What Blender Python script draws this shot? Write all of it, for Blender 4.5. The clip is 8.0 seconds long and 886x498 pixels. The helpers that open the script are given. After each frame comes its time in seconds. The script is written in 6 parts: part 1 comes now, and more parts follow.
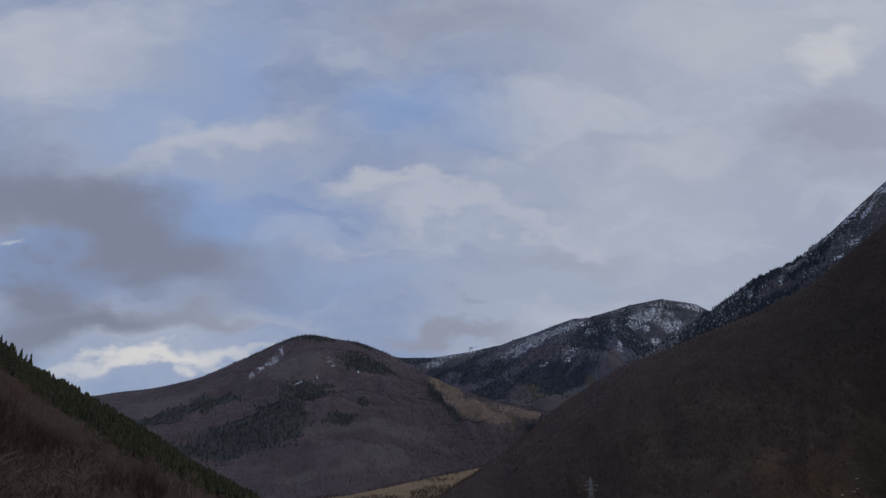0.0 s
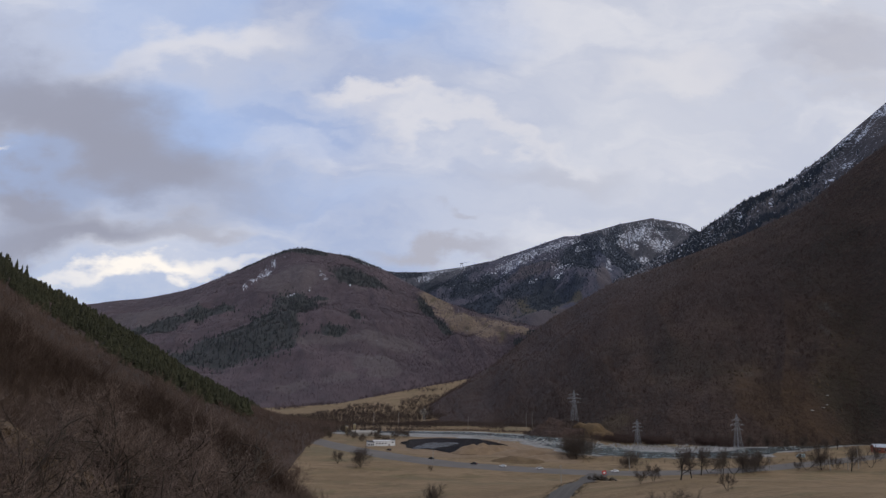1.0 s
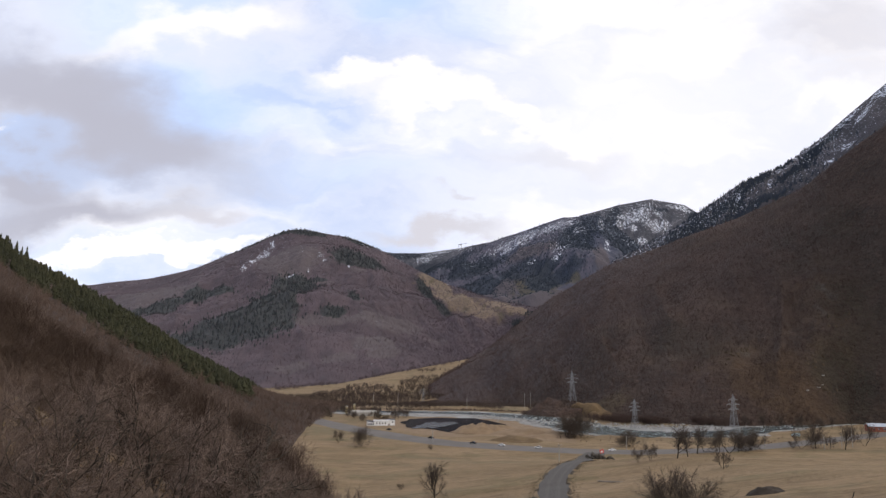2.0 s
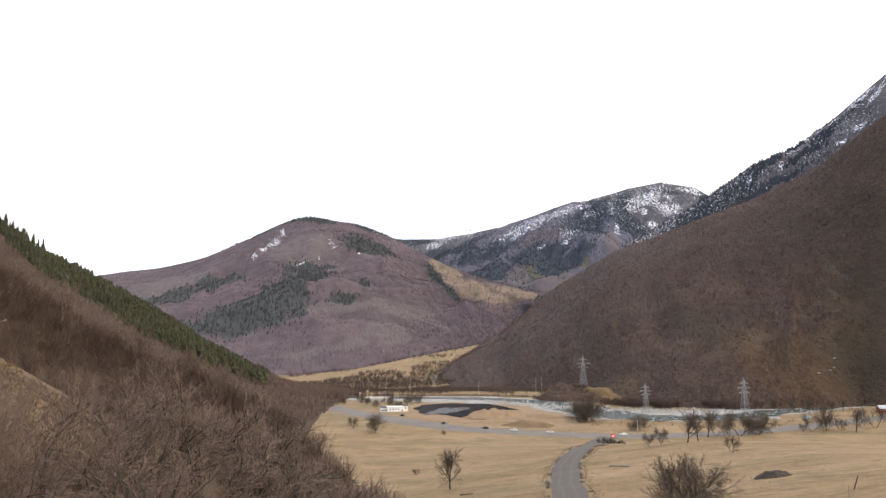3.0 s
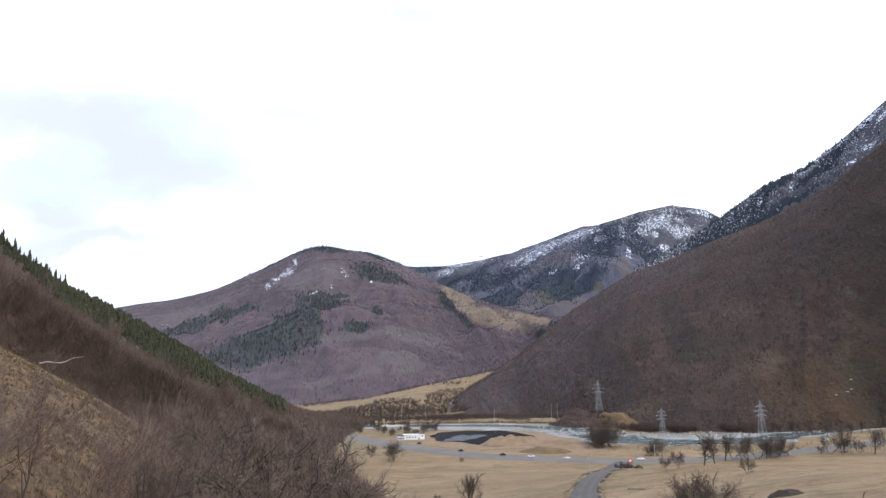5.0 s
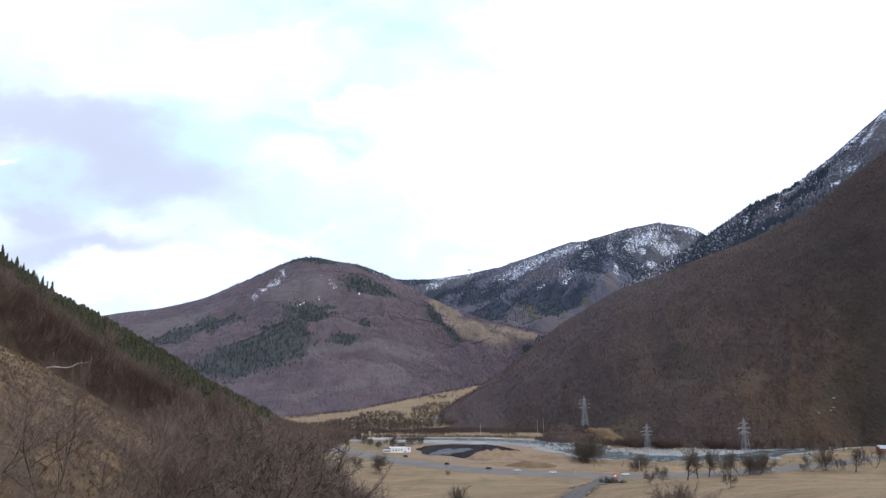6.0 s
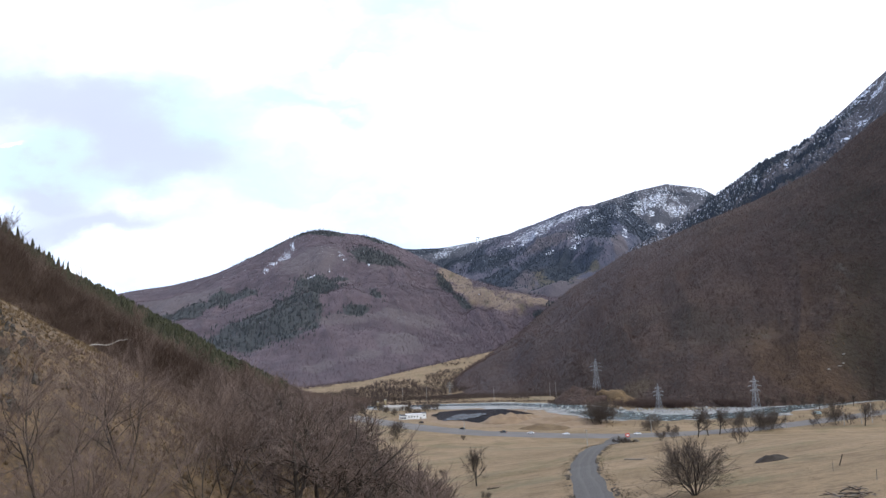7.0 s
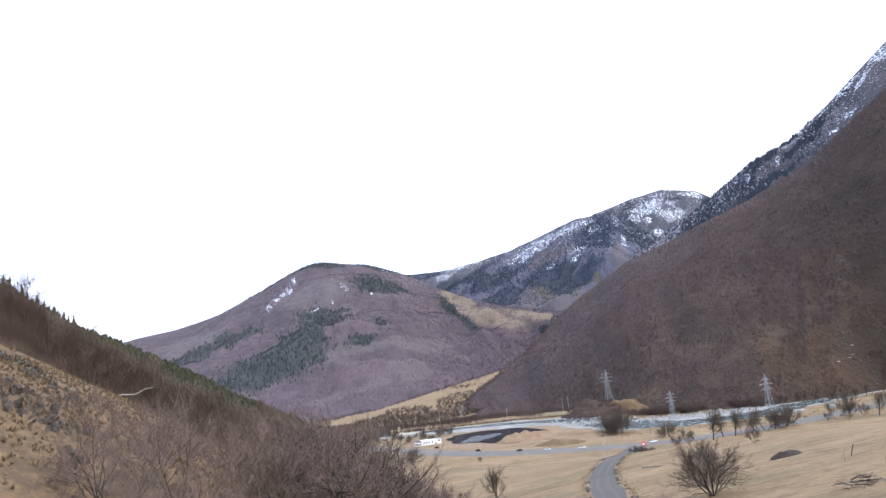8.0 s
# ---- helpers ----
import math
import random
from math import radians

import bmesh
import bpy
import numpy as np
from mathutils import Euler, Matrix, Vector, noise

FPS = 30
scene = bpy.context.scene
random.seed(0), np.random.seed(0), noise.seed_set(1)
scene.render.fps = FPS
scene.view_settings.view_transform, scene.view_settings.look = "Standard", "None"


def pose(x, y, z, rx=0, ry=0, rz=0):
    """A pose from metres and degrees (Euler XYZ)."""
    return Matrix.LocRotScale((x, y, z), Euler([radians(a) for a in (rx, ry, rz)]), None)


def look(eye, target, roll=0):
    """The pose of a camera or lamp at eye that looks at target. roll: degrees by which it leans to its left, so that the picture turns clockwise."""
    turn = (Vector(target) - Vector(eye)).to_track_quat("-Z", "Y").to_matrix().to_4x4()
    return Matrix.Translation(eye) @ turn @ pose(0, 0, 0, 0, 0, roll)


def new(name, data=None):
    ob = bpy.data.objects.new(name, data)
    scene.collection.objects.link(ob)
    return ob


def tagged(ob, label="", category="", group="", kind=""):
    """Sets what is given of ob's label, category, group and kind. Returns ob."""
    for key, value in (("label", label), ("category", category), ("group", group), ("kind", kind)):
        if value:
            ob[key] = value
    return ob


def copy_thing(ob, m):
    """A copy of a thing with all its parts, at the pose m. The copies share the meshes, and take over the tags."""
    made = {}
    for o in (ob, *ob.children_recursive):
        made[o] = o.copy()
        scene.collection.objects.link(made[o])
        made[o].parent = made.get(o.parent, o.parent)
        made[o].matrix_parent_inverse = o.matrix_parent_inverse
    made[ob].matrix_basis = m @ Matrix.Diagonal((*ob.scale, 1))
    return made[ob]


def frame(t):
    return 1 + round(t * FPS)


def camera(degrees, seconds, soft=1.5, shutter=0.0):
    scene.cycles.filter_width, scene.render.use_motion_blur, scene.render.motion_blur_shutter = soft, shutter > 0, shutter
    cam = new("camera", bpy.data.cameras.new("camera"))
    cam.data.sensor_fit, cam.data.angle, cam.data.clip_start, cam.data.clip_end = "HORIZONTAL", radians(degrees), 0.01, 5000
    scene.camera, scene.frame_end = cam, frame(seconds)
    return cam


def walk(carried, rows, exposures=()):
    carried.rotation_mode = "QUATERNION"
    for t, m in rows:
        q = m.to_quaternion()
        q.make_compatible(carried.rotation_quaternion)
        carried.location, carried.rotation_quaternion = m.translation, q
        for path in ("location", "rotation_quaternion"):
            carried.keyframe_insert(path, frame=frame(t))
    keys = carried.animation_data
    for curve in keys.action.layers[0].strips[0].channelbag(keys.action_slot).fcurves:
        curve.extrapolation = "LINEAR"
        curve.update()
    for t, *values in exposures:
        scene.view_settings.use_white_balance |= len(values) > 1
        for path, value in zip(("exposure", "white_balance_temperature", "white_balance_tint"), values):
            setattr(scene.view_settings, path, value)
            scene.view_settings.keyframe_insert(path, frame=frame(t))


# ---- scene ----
# ---------------------------------------------------------------- camera
cam = camera(66.0, 8.0, soft=1.4)
# seconds, x, y, z, yaw, pitch, roll
PATH = [
    (0.0, 3.20, 12.28, 26.52, -0.74, 17.58, 0.03),
    (0.5, 3.09, 9.89, 27.93, -1.01, 12.26, 1.27),
    (1.0, 2.50, 7.96, 28.80, -1.49, 10.47, 0.84),
    (1.5, 2.11, 6.87, 28.71, -1.88, 10.16, 0.55),
    (2.8, 1.05, 3.66, 29.85, -1.09, 7.03, 1.17),
    (3.0, 0.80, 2.39, 30.03, -0.85, 7.66, 0.25),
    (3.5, 0.00, 0.00, 30.00, -0.00, 6.60, -0.00),
    (4.0, -0.66, -1.95, 30.23, 0.54, 6.89, -0.05),
    (4.2, -0.91, -2.59, 30.29, 0.44, 9.45, 0.08),
    (5.3, -1.57, -6.76, 30.08, -0.29, 10.26, -1.07),
    (5.5, -1.84, -7.29, 29.98, -0.58, 11.08, -1.20),
    (6.0, -2.17, -9.27, 29.77, -0.91, 11.00, 0.16),
    (6.5, -2.64, -11.18, 29.63, -0.57, 10.05, 0.38),
    (7.0, -3.03, -13.40, 29.62, -0.18, 8.37, -1.50),
    (7.5, -3.55, -15.25, 29.80, 0.31, 7.64, -5.34),
    (8.0, -3.64, -17.29, 29.72, -0.31, 10.28, -6.08),
]
# seconds, stops, white balance
EXPOSURES = [(0.0, -1.18, 6350, 8), (0.5, -1.18, 6400, 8), (1.0, -0.57, 6950, 9), (1.5, -0.30, 7250, 9), (3.0, 1.0, 8100, 8), (3.5, 1.15, 8150, 8), (4.0, 1.33, 7750, 8),
             (5.5, 0.60, 6600, 5), (6.0, 0.55, 6550, 5), (6.5, 0.55, 6550, 5), (7.0, 0.67, 6600, 5), (7.5, 1.15, 6750, 7), (8.0, 1.29, 6500, 7)]


def turned(x, y, z, yaw, pitch, roll):
    return pose(x, y, z, 90, 0, yaw) @ pose(0, 0, 0, pitch, 0, 0) @ pose(0, 0, 0, 0, 0, roll)


walk(cam, [(t, turned(*p)) for t, *p in PATH], EXPOSURES)

# ---------------------------------------------------------------- sky and sun
SUN_ELEVATION, SUN_AZIMUTH = 38.0, 118.0      # degrees; azimuth clockwise from +y


class Nodes:
    """Short hand for building a node tree."""

    def __init__(self, tree):
        self.tree = tree
        tree.nodes.clear()

    def add(self, kind, **settings):
        node = self.tree.nodes.new(kind)
        for key, value in settings.items():
            if key == "operation":
                node.operation = value
            elif key == "blend":
                node.blend_type = value
            elif key == "dims":
                node.noise_dimensions = value
        return node

    def link(self, a, b):
        self.tree.links.new(a, b)

    def noise(self, vector, scale, detail=4.0, rough=0.55, distort=0.0):
        node = self.add("ShaderNodeTexNoise")
        self.link(vector, node.inputs["Vector"])
        node.inputs["Scale"].default_value = scale
        node.inputs["Detail"].default_value = detail
        node.inputs["Roughness"].default_value = rough
        node.inputs["Distortion"].default_value = distort
        return node.outputs["Fac"]

    def ramp(self, value, lo, hi):
        node = self.add("ShaderNodeMapRange")
        node.interpolation_type = "SMOOTHSTEP"
        self.link(value, node.inputs["Value"])
        node.inputs["From Min"].default_value = lo
        node.inputs["From Max"].default_value = hi
        return node.outputs["Result"]

    def math(self, operation, a, b):
        node = self.add("ShaderNodeMath", operation=operation)
        for slot, value in enumerate((a, b)):
            if isinstance(value, (int, float)):
                node.inputs[slot].default_value = value
            else:
                self.link(value, node.inputs[slot])
        return node.outputs[0]

    def mix(self, factor, a, b, blend="MIX"):
        node = self.add("ShaderNodeMixRGB", blend=blend)
        for slot, value in ((0, factor), (1, a), (2, b)):
            if isinstance(value, (int, float)):
                node.inputs[slot].default_value = value
            elif isinstance(value, tuple):
                node.inputs[slot].default_value = (*value, 1)
            else:
                self.link(value, node.inputs[slot])
        return node.outputs[0]

    def mapped(self, vector, scale=(1, 1, 1), turn=(0, 0, 0), move=(0, 0, 0)):
        node = self.add("ShaderNodeMapping")
        self.link(vector, node.inputs["Vector"])
        node.inputs["Scale"].default_value = scale
        node.inputs["Rotation"].default_value = [radians(a) for a in turn]
        node.inputs["Location"].default_value = move
        return node.outputs["Vector"]


WHITE, PALE, GREY, DUSK, BLUE = (15.5, 15.0, 14.8), (12.2, 12.2, 13.2), (6.6, 6.9, 8.6), (4.8, 5.2, 7.0), (5.3, 7.8, 13.6)
# where the larger banks and gaps stand: sideways and upward slope of the line of sight, half sizes, lean, amount, colour
GAPS = [(-0.065, 0.556, 0.07, 0.055, 0, 0.45, BLUE), (-0.40, 0.362, 0.12, 0.06, 0, 0.8, BLUE), (-0.330, 0.612, 0.06, 0.09, 0, 0.45, BLUE), (-0.60, 0.285, 0.16, 0.030, 0, 0.85, BLUE),
        (-0.239, 0.385, 0.12, 0.06, 0, 0.32, BLUE), (-0.25, 0.265, 0.20, 0.04, 0, 0.35, BLUE), (0.0, 0.53, 0.12, 0.06, 0, 0.35, BLUE), (-0.45, 0.52, 0.10, 0.05, 0, 0.4, BLUE)]
BANKS = [(-0.43, 0.322, 0.19, 0.055, -14, 0.92, DUSK), (-0.57, 0.375, 0.20, 0.070, -10, 0.92, DUSK), (-0.570, 0.250, 0.09, 0.034, -10, 0.95, DUSK), (-0.490, 0.196, 0.17, 0.032, 2, 0.95, DUSK),
         (-0.310, 0.194, 0.045, 0.011, 0, 0.6, GREY), (0.014, 0.184, 0.085, 0.013, 9, 0.9, GREY), (0.048, 0.241, 0.022, 0.007, 8, 0.55, GREY), (0.20, 0.310, 0.09, 0.020, 0, 0.35, GREY),
         (0.65, 0.525, 0.09, 0.050, 0, 0.6, GREY), (0.03, 0.71, 0.16, 0.045, 0, 0.45, GREY)]
WISPS = [(-0.40, 0.128, 0.12, 0.011, 4, 0.95, WHITE), (-0.35, 0.50, 0.13, 0.026, 16, 0.6, PALE), (0.05, 0.366, 0.20, 0.012, -9, 0.42, PALE), (-0.02, 0.40, 0.15, 0.010, -14, 0.34, PALE),
         (-0.09, 0.412, 0.07, 0.015, -8, 0.55, PALE), (0.40, 0.48, 0.10, 0.024, 12, 0.45, PALE), (-0.650, 0.631, 0.13, 0.066, 0, 0.4, PALE), (0.47, 0.70, 0.14, 0.06, 0, 0.45, PALE),
         (0.655, 0.64, 0.05, 0.030, 20, 0.5, WHITE), (-0.64, 0.300, 0.014, 0.006, 0, 0.6, PALE)]


def deck_x(n, deck):
    part_of = n.add("ShaderNodeSeparateXYZ")
    n.link(deck, part_of.inputs[0])
    return part_of.outputs[0]


def build_world():
    world = bpy.data.worlds.new("sky")
    scene.world = world
    world.use_nodes = True
    n = Nodes(world.node_tree)
    sky = n.add("ShaderNodeTexSky")
    sky.sky_type = "NISHITA"
    sky.sun_disc = False
    sky.sun_elevation = radians(SUN_ELEVATION)
    sky.sun_rotation = radians(SUN_AZIMUTH)
    sky.altitude = 900
    sky.air_density = 1.0
    sky.dust_density = 1.5
    way = n.add("ShaderNodeTexCoord").outputs["Generated"]
    # clouds on a plane ahead of the valley: veils, torn banks and grey undersides
    split = n.add("ShaderNodeSeparateXYZ")
    n.link(way, split.inputs[0])
    depth = n.math("ADD", n.math("MAXIMUM", n.math("ABSOLUTE", split.outputs[1], 0.0), split.outputs[2]), 0.02)
    join = n.add("ShaderNodeCombineXYZ")
    n.link(n.math("DIVIDE", split.outputs[0], depth), join.inputs[0])
    n.link(n.math("DIVIDE", split.outputs[2], depth), join.inputs[1])
    deck = join.outputs[0]
    warp = n.add("ShaderNodeTexNoise")
    n.link(n.mapped(deck, (1, 1.7, 1)), warp.inputs["Vector"])
    warp.inputs["Scale"].default_value = 5.5
    warp.inputs["Detail"].default_value = 6
    warp.inputs["Roughness"].default_value = 0.54
    bent = n.mix(0.11, deck, warp.outputs["Color"], "LINEAR_LIGHT")

    def bank(a, e, wide, tall, lean, soft=0.7):
        near = n.mapped(n.mapped(bent, move=(-a, -e, 0)), turn=(0, 0, -lean))
        moved = n.mapped(near, (1 / wide, 1 / tall, 0))
        size = n.add("ShaderNodeVectorMath", operation="LENGTH")
        n.link(moved, size.inputs[0])
        return n.math("SUBTRACT", 1.0, n.ramp(size.outputs["Value"], 1 - soft, 1 + soft))

    veil = n.ramp(n.noise(n.mapped(bent, (0.7, 1.6, 1), (0, 0, 18), (3.1, 1.7, 0)), 2.2, 6, 0.6), 0.34, 0.60)
    wisps = n.ramp(n.noise(n.mapped(bent, (0.9, 2.3, 1), (0, 0, 16), (7.4, 2.2, 1)), 3.0, 5, 0.52), 0.46, 0.72)
    under = n.ramp(n.noise(n.mapped(bent, (0.8, 1.9, 1), (0, 0, 8), (1.3, 5.5, 2)), 2.6, 6, 0.6), 0.56, 0.74)
    east = n.ramp(deck_x(n, deck), -0.15, 0.35)
    blue = n.mix(0.65, sky.outputs[0], (7.2, 8.8, 14.0))
    tone = n.mix(n.math("MULTIPLY", veil, 0.6), blue, (9.2, 10.1, 12.6))
    tone = n.mix(n.math("MULTIPLY", east, 0.72), tone, (9.5, 10.1, 12.0))
    tone = n.mix(n.math("MULTIPLY", wisps, 0.42), tone, (13.6, 13.7, 14.6))
    tone = n.mix(n.math("MULTIPLY", under, 0.45), tone, (8.3, 8.4, 9.6))
    for a, e, wide, tall, lean, amount, colour in GAPS + BANKS + WISPS:
        tone = n.mix(n.math("MULTIPLY", bank(a, e, wide, tall, lean), amount), tone, colour)
    cover = tone
    back = n.add("ShaderNodeBackground")
    n.link(cover, back.inputs["Color"])
    back.inputs["Strength"].default_value = 0.096
    out = n.add("ShaderNodeOutputWorld")
    n.link(back.outputs[0], out.inputs["Surface"])


def build_sun():
    data = bpy.data.lights.new("sun", "SUN")
    data.energy = 1.1
    data.angle = radians(12)
    data.color = (1.0, 0.93, 0.82)
    sun = new("sun", data)
    az, el = radians(SUN_AZIMUTH), radians(SUN_ELEVATION)
    toward = Vector((math.sin(az) * math.cos(el), math.cos(az) * math.cos(el), math.sin(el)))
    sun.matrix_world = look(toward * 200, (0, 0, 0))


build_world()
build_sun()


# ---------------------------------------------------------------- materials


def surface(name, rough=0.9, metal=0.0):
    m = bpy.data.materials.new(name)
    m.use_nodes = True
    n = Nodes(m.node_tree)
    shader = n.add("ShaderNodeBsdfPrincipled")
    shader.inputs["Roughness"].default_value = rough
    shader.inputs["Metallic"].default_value = metal
    shader.inputs["Specular IOR Level"].default_value = 0.25
    out = n.add("ShaderNodeOutputMaterial")
    n.link(shader.outputs[0], out.inputs["Surface"])
    place = n.add("ShaderNodeTexCoord").outputs["Object"]
    return m, n, shader, place


def bump(n, shader, value, strength, distance):
    node = n.add("ShaderNodeBump")
    node.inputs["Strength"].default_value = strength
    node.inputs["Distance"].default_value = distance
    n.link(value, node.inputs["Height"])
    n.link(node.outputs[0], shader.inputs["Normal"])


def plain(name, a, b, scale=2.0, rough=0.8, metal=0.0, relief=0.3, depth=0.02, ior=None):
    """Two tones mixed at two scales, with a fine relief."""
    m, n, shader, place = surface(name, rough, metal)
    coarse = n.ramp(n.noise(place, scale, 3), 0.35, 0.65)
    fine = n.noise(place, scale * 9, 5, 0.65)
    tone = n.mix(n.math("MULTIPLY", n.math("ADD", coarse, fine), 0.5), a, b)
    n.link(tone, shader.inputs["Base Color"])
    bump(n, shader, fine, relief, depth)
    if ior:
        shader.inputs["IOR"].default_value = ior
    return m


def toned(name, a, b, c, rough=0.9):
    """For twigs and needles: a tone for each plant, kept with the mesh."""
    m, n, shader, place = surface(name, rough)
    attr = n.add("ShaderNodeAttribute")
    attr.attribute_name = "tone"
    t = attr.outputs["Fac"]
    tone = n.mix(n.ramp(t, 0.55, 1.0), n.mix(n.ramp(t, 0.0, 0.55), a, b), c)
    stand = n.noise(place, 0.012, 3)
    n.link(n.mix(n.ramp(stand, 0.35, 0.7), tone, n.mix(0.5, tone, b), "MIX"), shader.inputs["Base Color"])
    return m


def meadow_material():
    m, n, shader, place = surface("dry_grass", 0.95)
    far = n.noise(n.mapped(place, (0.30, 1, 1), (0, 0, 8)), 0.035, 5, 0.62)
    mid = n.noise(n.mapped(place, (0.6, 1, 1), (0, 0, -6)), 0.11, 7, 0.70, 0.4)
    fine = n.noise(n.mapped(place, (0.7, 1, 1)), 1.7, 6, 0.72)
    tone = n.mix(n.ramp(far, 0.3, 0.7), (0.180, 0.124, 0.066), (0.270, 0.192, 0.114))
    tone = n.mix(n.math("MULTIPLY", n.ramp(mid, 0.50, 0.68), 0.65), tone, (0.111, 0.071, 0.039))
    tone = n.mix(n.math("MULTIPLY", n.ramp(n.noise(place, 0.045, 4), 0.52, 0.68), 0.60), tone, (0.110, 0.096, 0.042))
    tone = n.mix(n.math("MULTIPLY", n.ramp(fine, 0.46, 0.66), 0.75), tone, (0.299, 0.205, 0.119))
    tone = n.mix(n.math("MULTIPLY", n.ramp(n.noise(place, 0.55, 8, 0.78), 0.50, 0.66), 0.50), tone, (0.095, 0.066, 0.037))
    dry = n.noise(n.mapped(place, (0.32, 1, 1), (0, 0, 4)), 0.34, 7, 0.74)
    tone = n.mix(n.math("MULTIPLY", n.ramp(dry, 0.50, 0.62), 0.55), tone, (0.098, 0.064, 0.036))
    tone = n.mix(n.math("MULTIPLY", n.ramp(n.noise(n.mapped(place, (0.5, 1, 1), (0, 0, 14)), 0.022, 5, 0.7), 0.54, 0.64), 0.5), tone, (0.115, 0.106, 0.060))
    # the steep spur carries longer, browner grass and bare earth
    steep = n.add("ShaderNodeAttribute")
    steep.attribute_name = "tone"
    clump = n.noise(place, 0.42, 8, 0.75)
    rank = n.mix(n.ramp(clump, 0.43, 0.57), (0.152, 0.098, 0.053), (0.078, 0.053, 0.034))
    rank = n.mix(n.math("MULTIPLY", n.ramp(n.noise(place, 2.2, 5, 0.7), 0.48, 0.70), 0.6), rank, (0.226, 0.143, 0.069))
    rank = n.mix(n.math("MULTIPLY", n.ramp(n.noise(n.mapped(place, (1, 0.6, 0.6), (0, 0, 40)), 0.95, 6, 0.78), 0.50, 0.60), 0.7), rank, (0.070, 0.050, 0.034))
    tone = n.mix(n.math("MULTIPLY", steep.outputs["Fac"], 0.9), tone, rank)
    n.link(tone, shader.inputs["Base Color"])
    bump(n, shader, n.math("ADD", mid, fine), 0.6, 0.5)
    return m


# the ochre is dry grass with a patch of sunlight painted into its colour
SUNLIT_OCHRE, RUST, OLIVE = (0.205, 0.150, 0.106), (0.084, 0.052, 0.030), (0.029, 0.028, 0.018)


def spot_mask(n, place, x, y, rx, ry, size, ragged=1.5, soft=0.2):
    """A patch with a torn outline round a place of the plan."""
    moved = n.mapped(place, (1 / rx, 1 / ry, 0), (0, 0, 0), (-x / rx, -y / ry, 0))
    away = n.add("ShaderNodeVectorMath", operation="LENGTH")
    n.link(moved, away.inputs[0])
    torn = n.math("ADD", away.outputs["Value"], n.math("MULTIPLY", n.math("SUBTRACT", n.noise(place, size, 6, 0.7), 0.5), ragged * 2))
    return n.math("SUBTRACT", 1.0, n.ramp(torn, 0.95 - soft, 0.95 + soft))


def wooded_material(name, floor_a, floor_b, dark, spots=(), broad_size=0.004, streak_size=0.035, pale=None):
    """Leafless wood seen from far: twig haze in streaks down the slope, and stands of other trees."""
    m, n, shader, place = surface(name, 0.95)
    broad = n.noise(place, broad_size, 4, 0.6)
    streak = n.noise(n.mapped(place, (1, 0.35, 0.35)), streak_size, 5, 0.65)
    fine = n.noise(place, streak_size * 5, 4, 0.7)
    tone = n.mix(n.ramp(broad, 0.32, 0.68), floor_a, floor_b)
    blotch = n.noise(n.mapped(place, (1, 0.5, 0.5), (0, 0, 25)), broad_size * 4, 5, 0.65, 0.6)
    tone = n.mix(n.math("MULTIPLY", n.ramp(blotch, 0.42, 0.66), 0.6), tone, dark)
    tone = n.mix(n.math("MULTIPLY", n.ramp(streak, 0.45, 0.68), 0.65), tone, dark)
    if pale:
        # bands of paler trees along the shelves of the slope
        band = n.noise(n.mapped(place, (0.45, 1.0, 2.2), (0, 0, 12)), broad_size * 3.2, 6, 0.7, 0.5)
        tone = n.mix(n.math("MULTIPLY", n.ramp(band, 0.52, 0.66), 0.7), tone, pale)
    tone = n.mix(n.math("MULTIPLY", n.ramp(fine, 0.50, 0.72), 0.50), tone, tuple(2.0 * c for c in floor_b))
    for x, y, rx, ry, amount, colour, size in spots:
        shade = n.mix(n.ramp(fine, 0.35, 0.65), colour, tuple(0.6 * c for c in colour))
        tone = n.mix(n.math("MULTIPLY", spot_mask(n, place, x, y, rx, ry, size, 1.5, 0.45), amount), tone, shade)
    n.link(tone, shader.inputs["Base Color"])
    bump(n, shader, n.math("ADD", streak, fine), 0.8, 0.2 / streak_size)
    return m


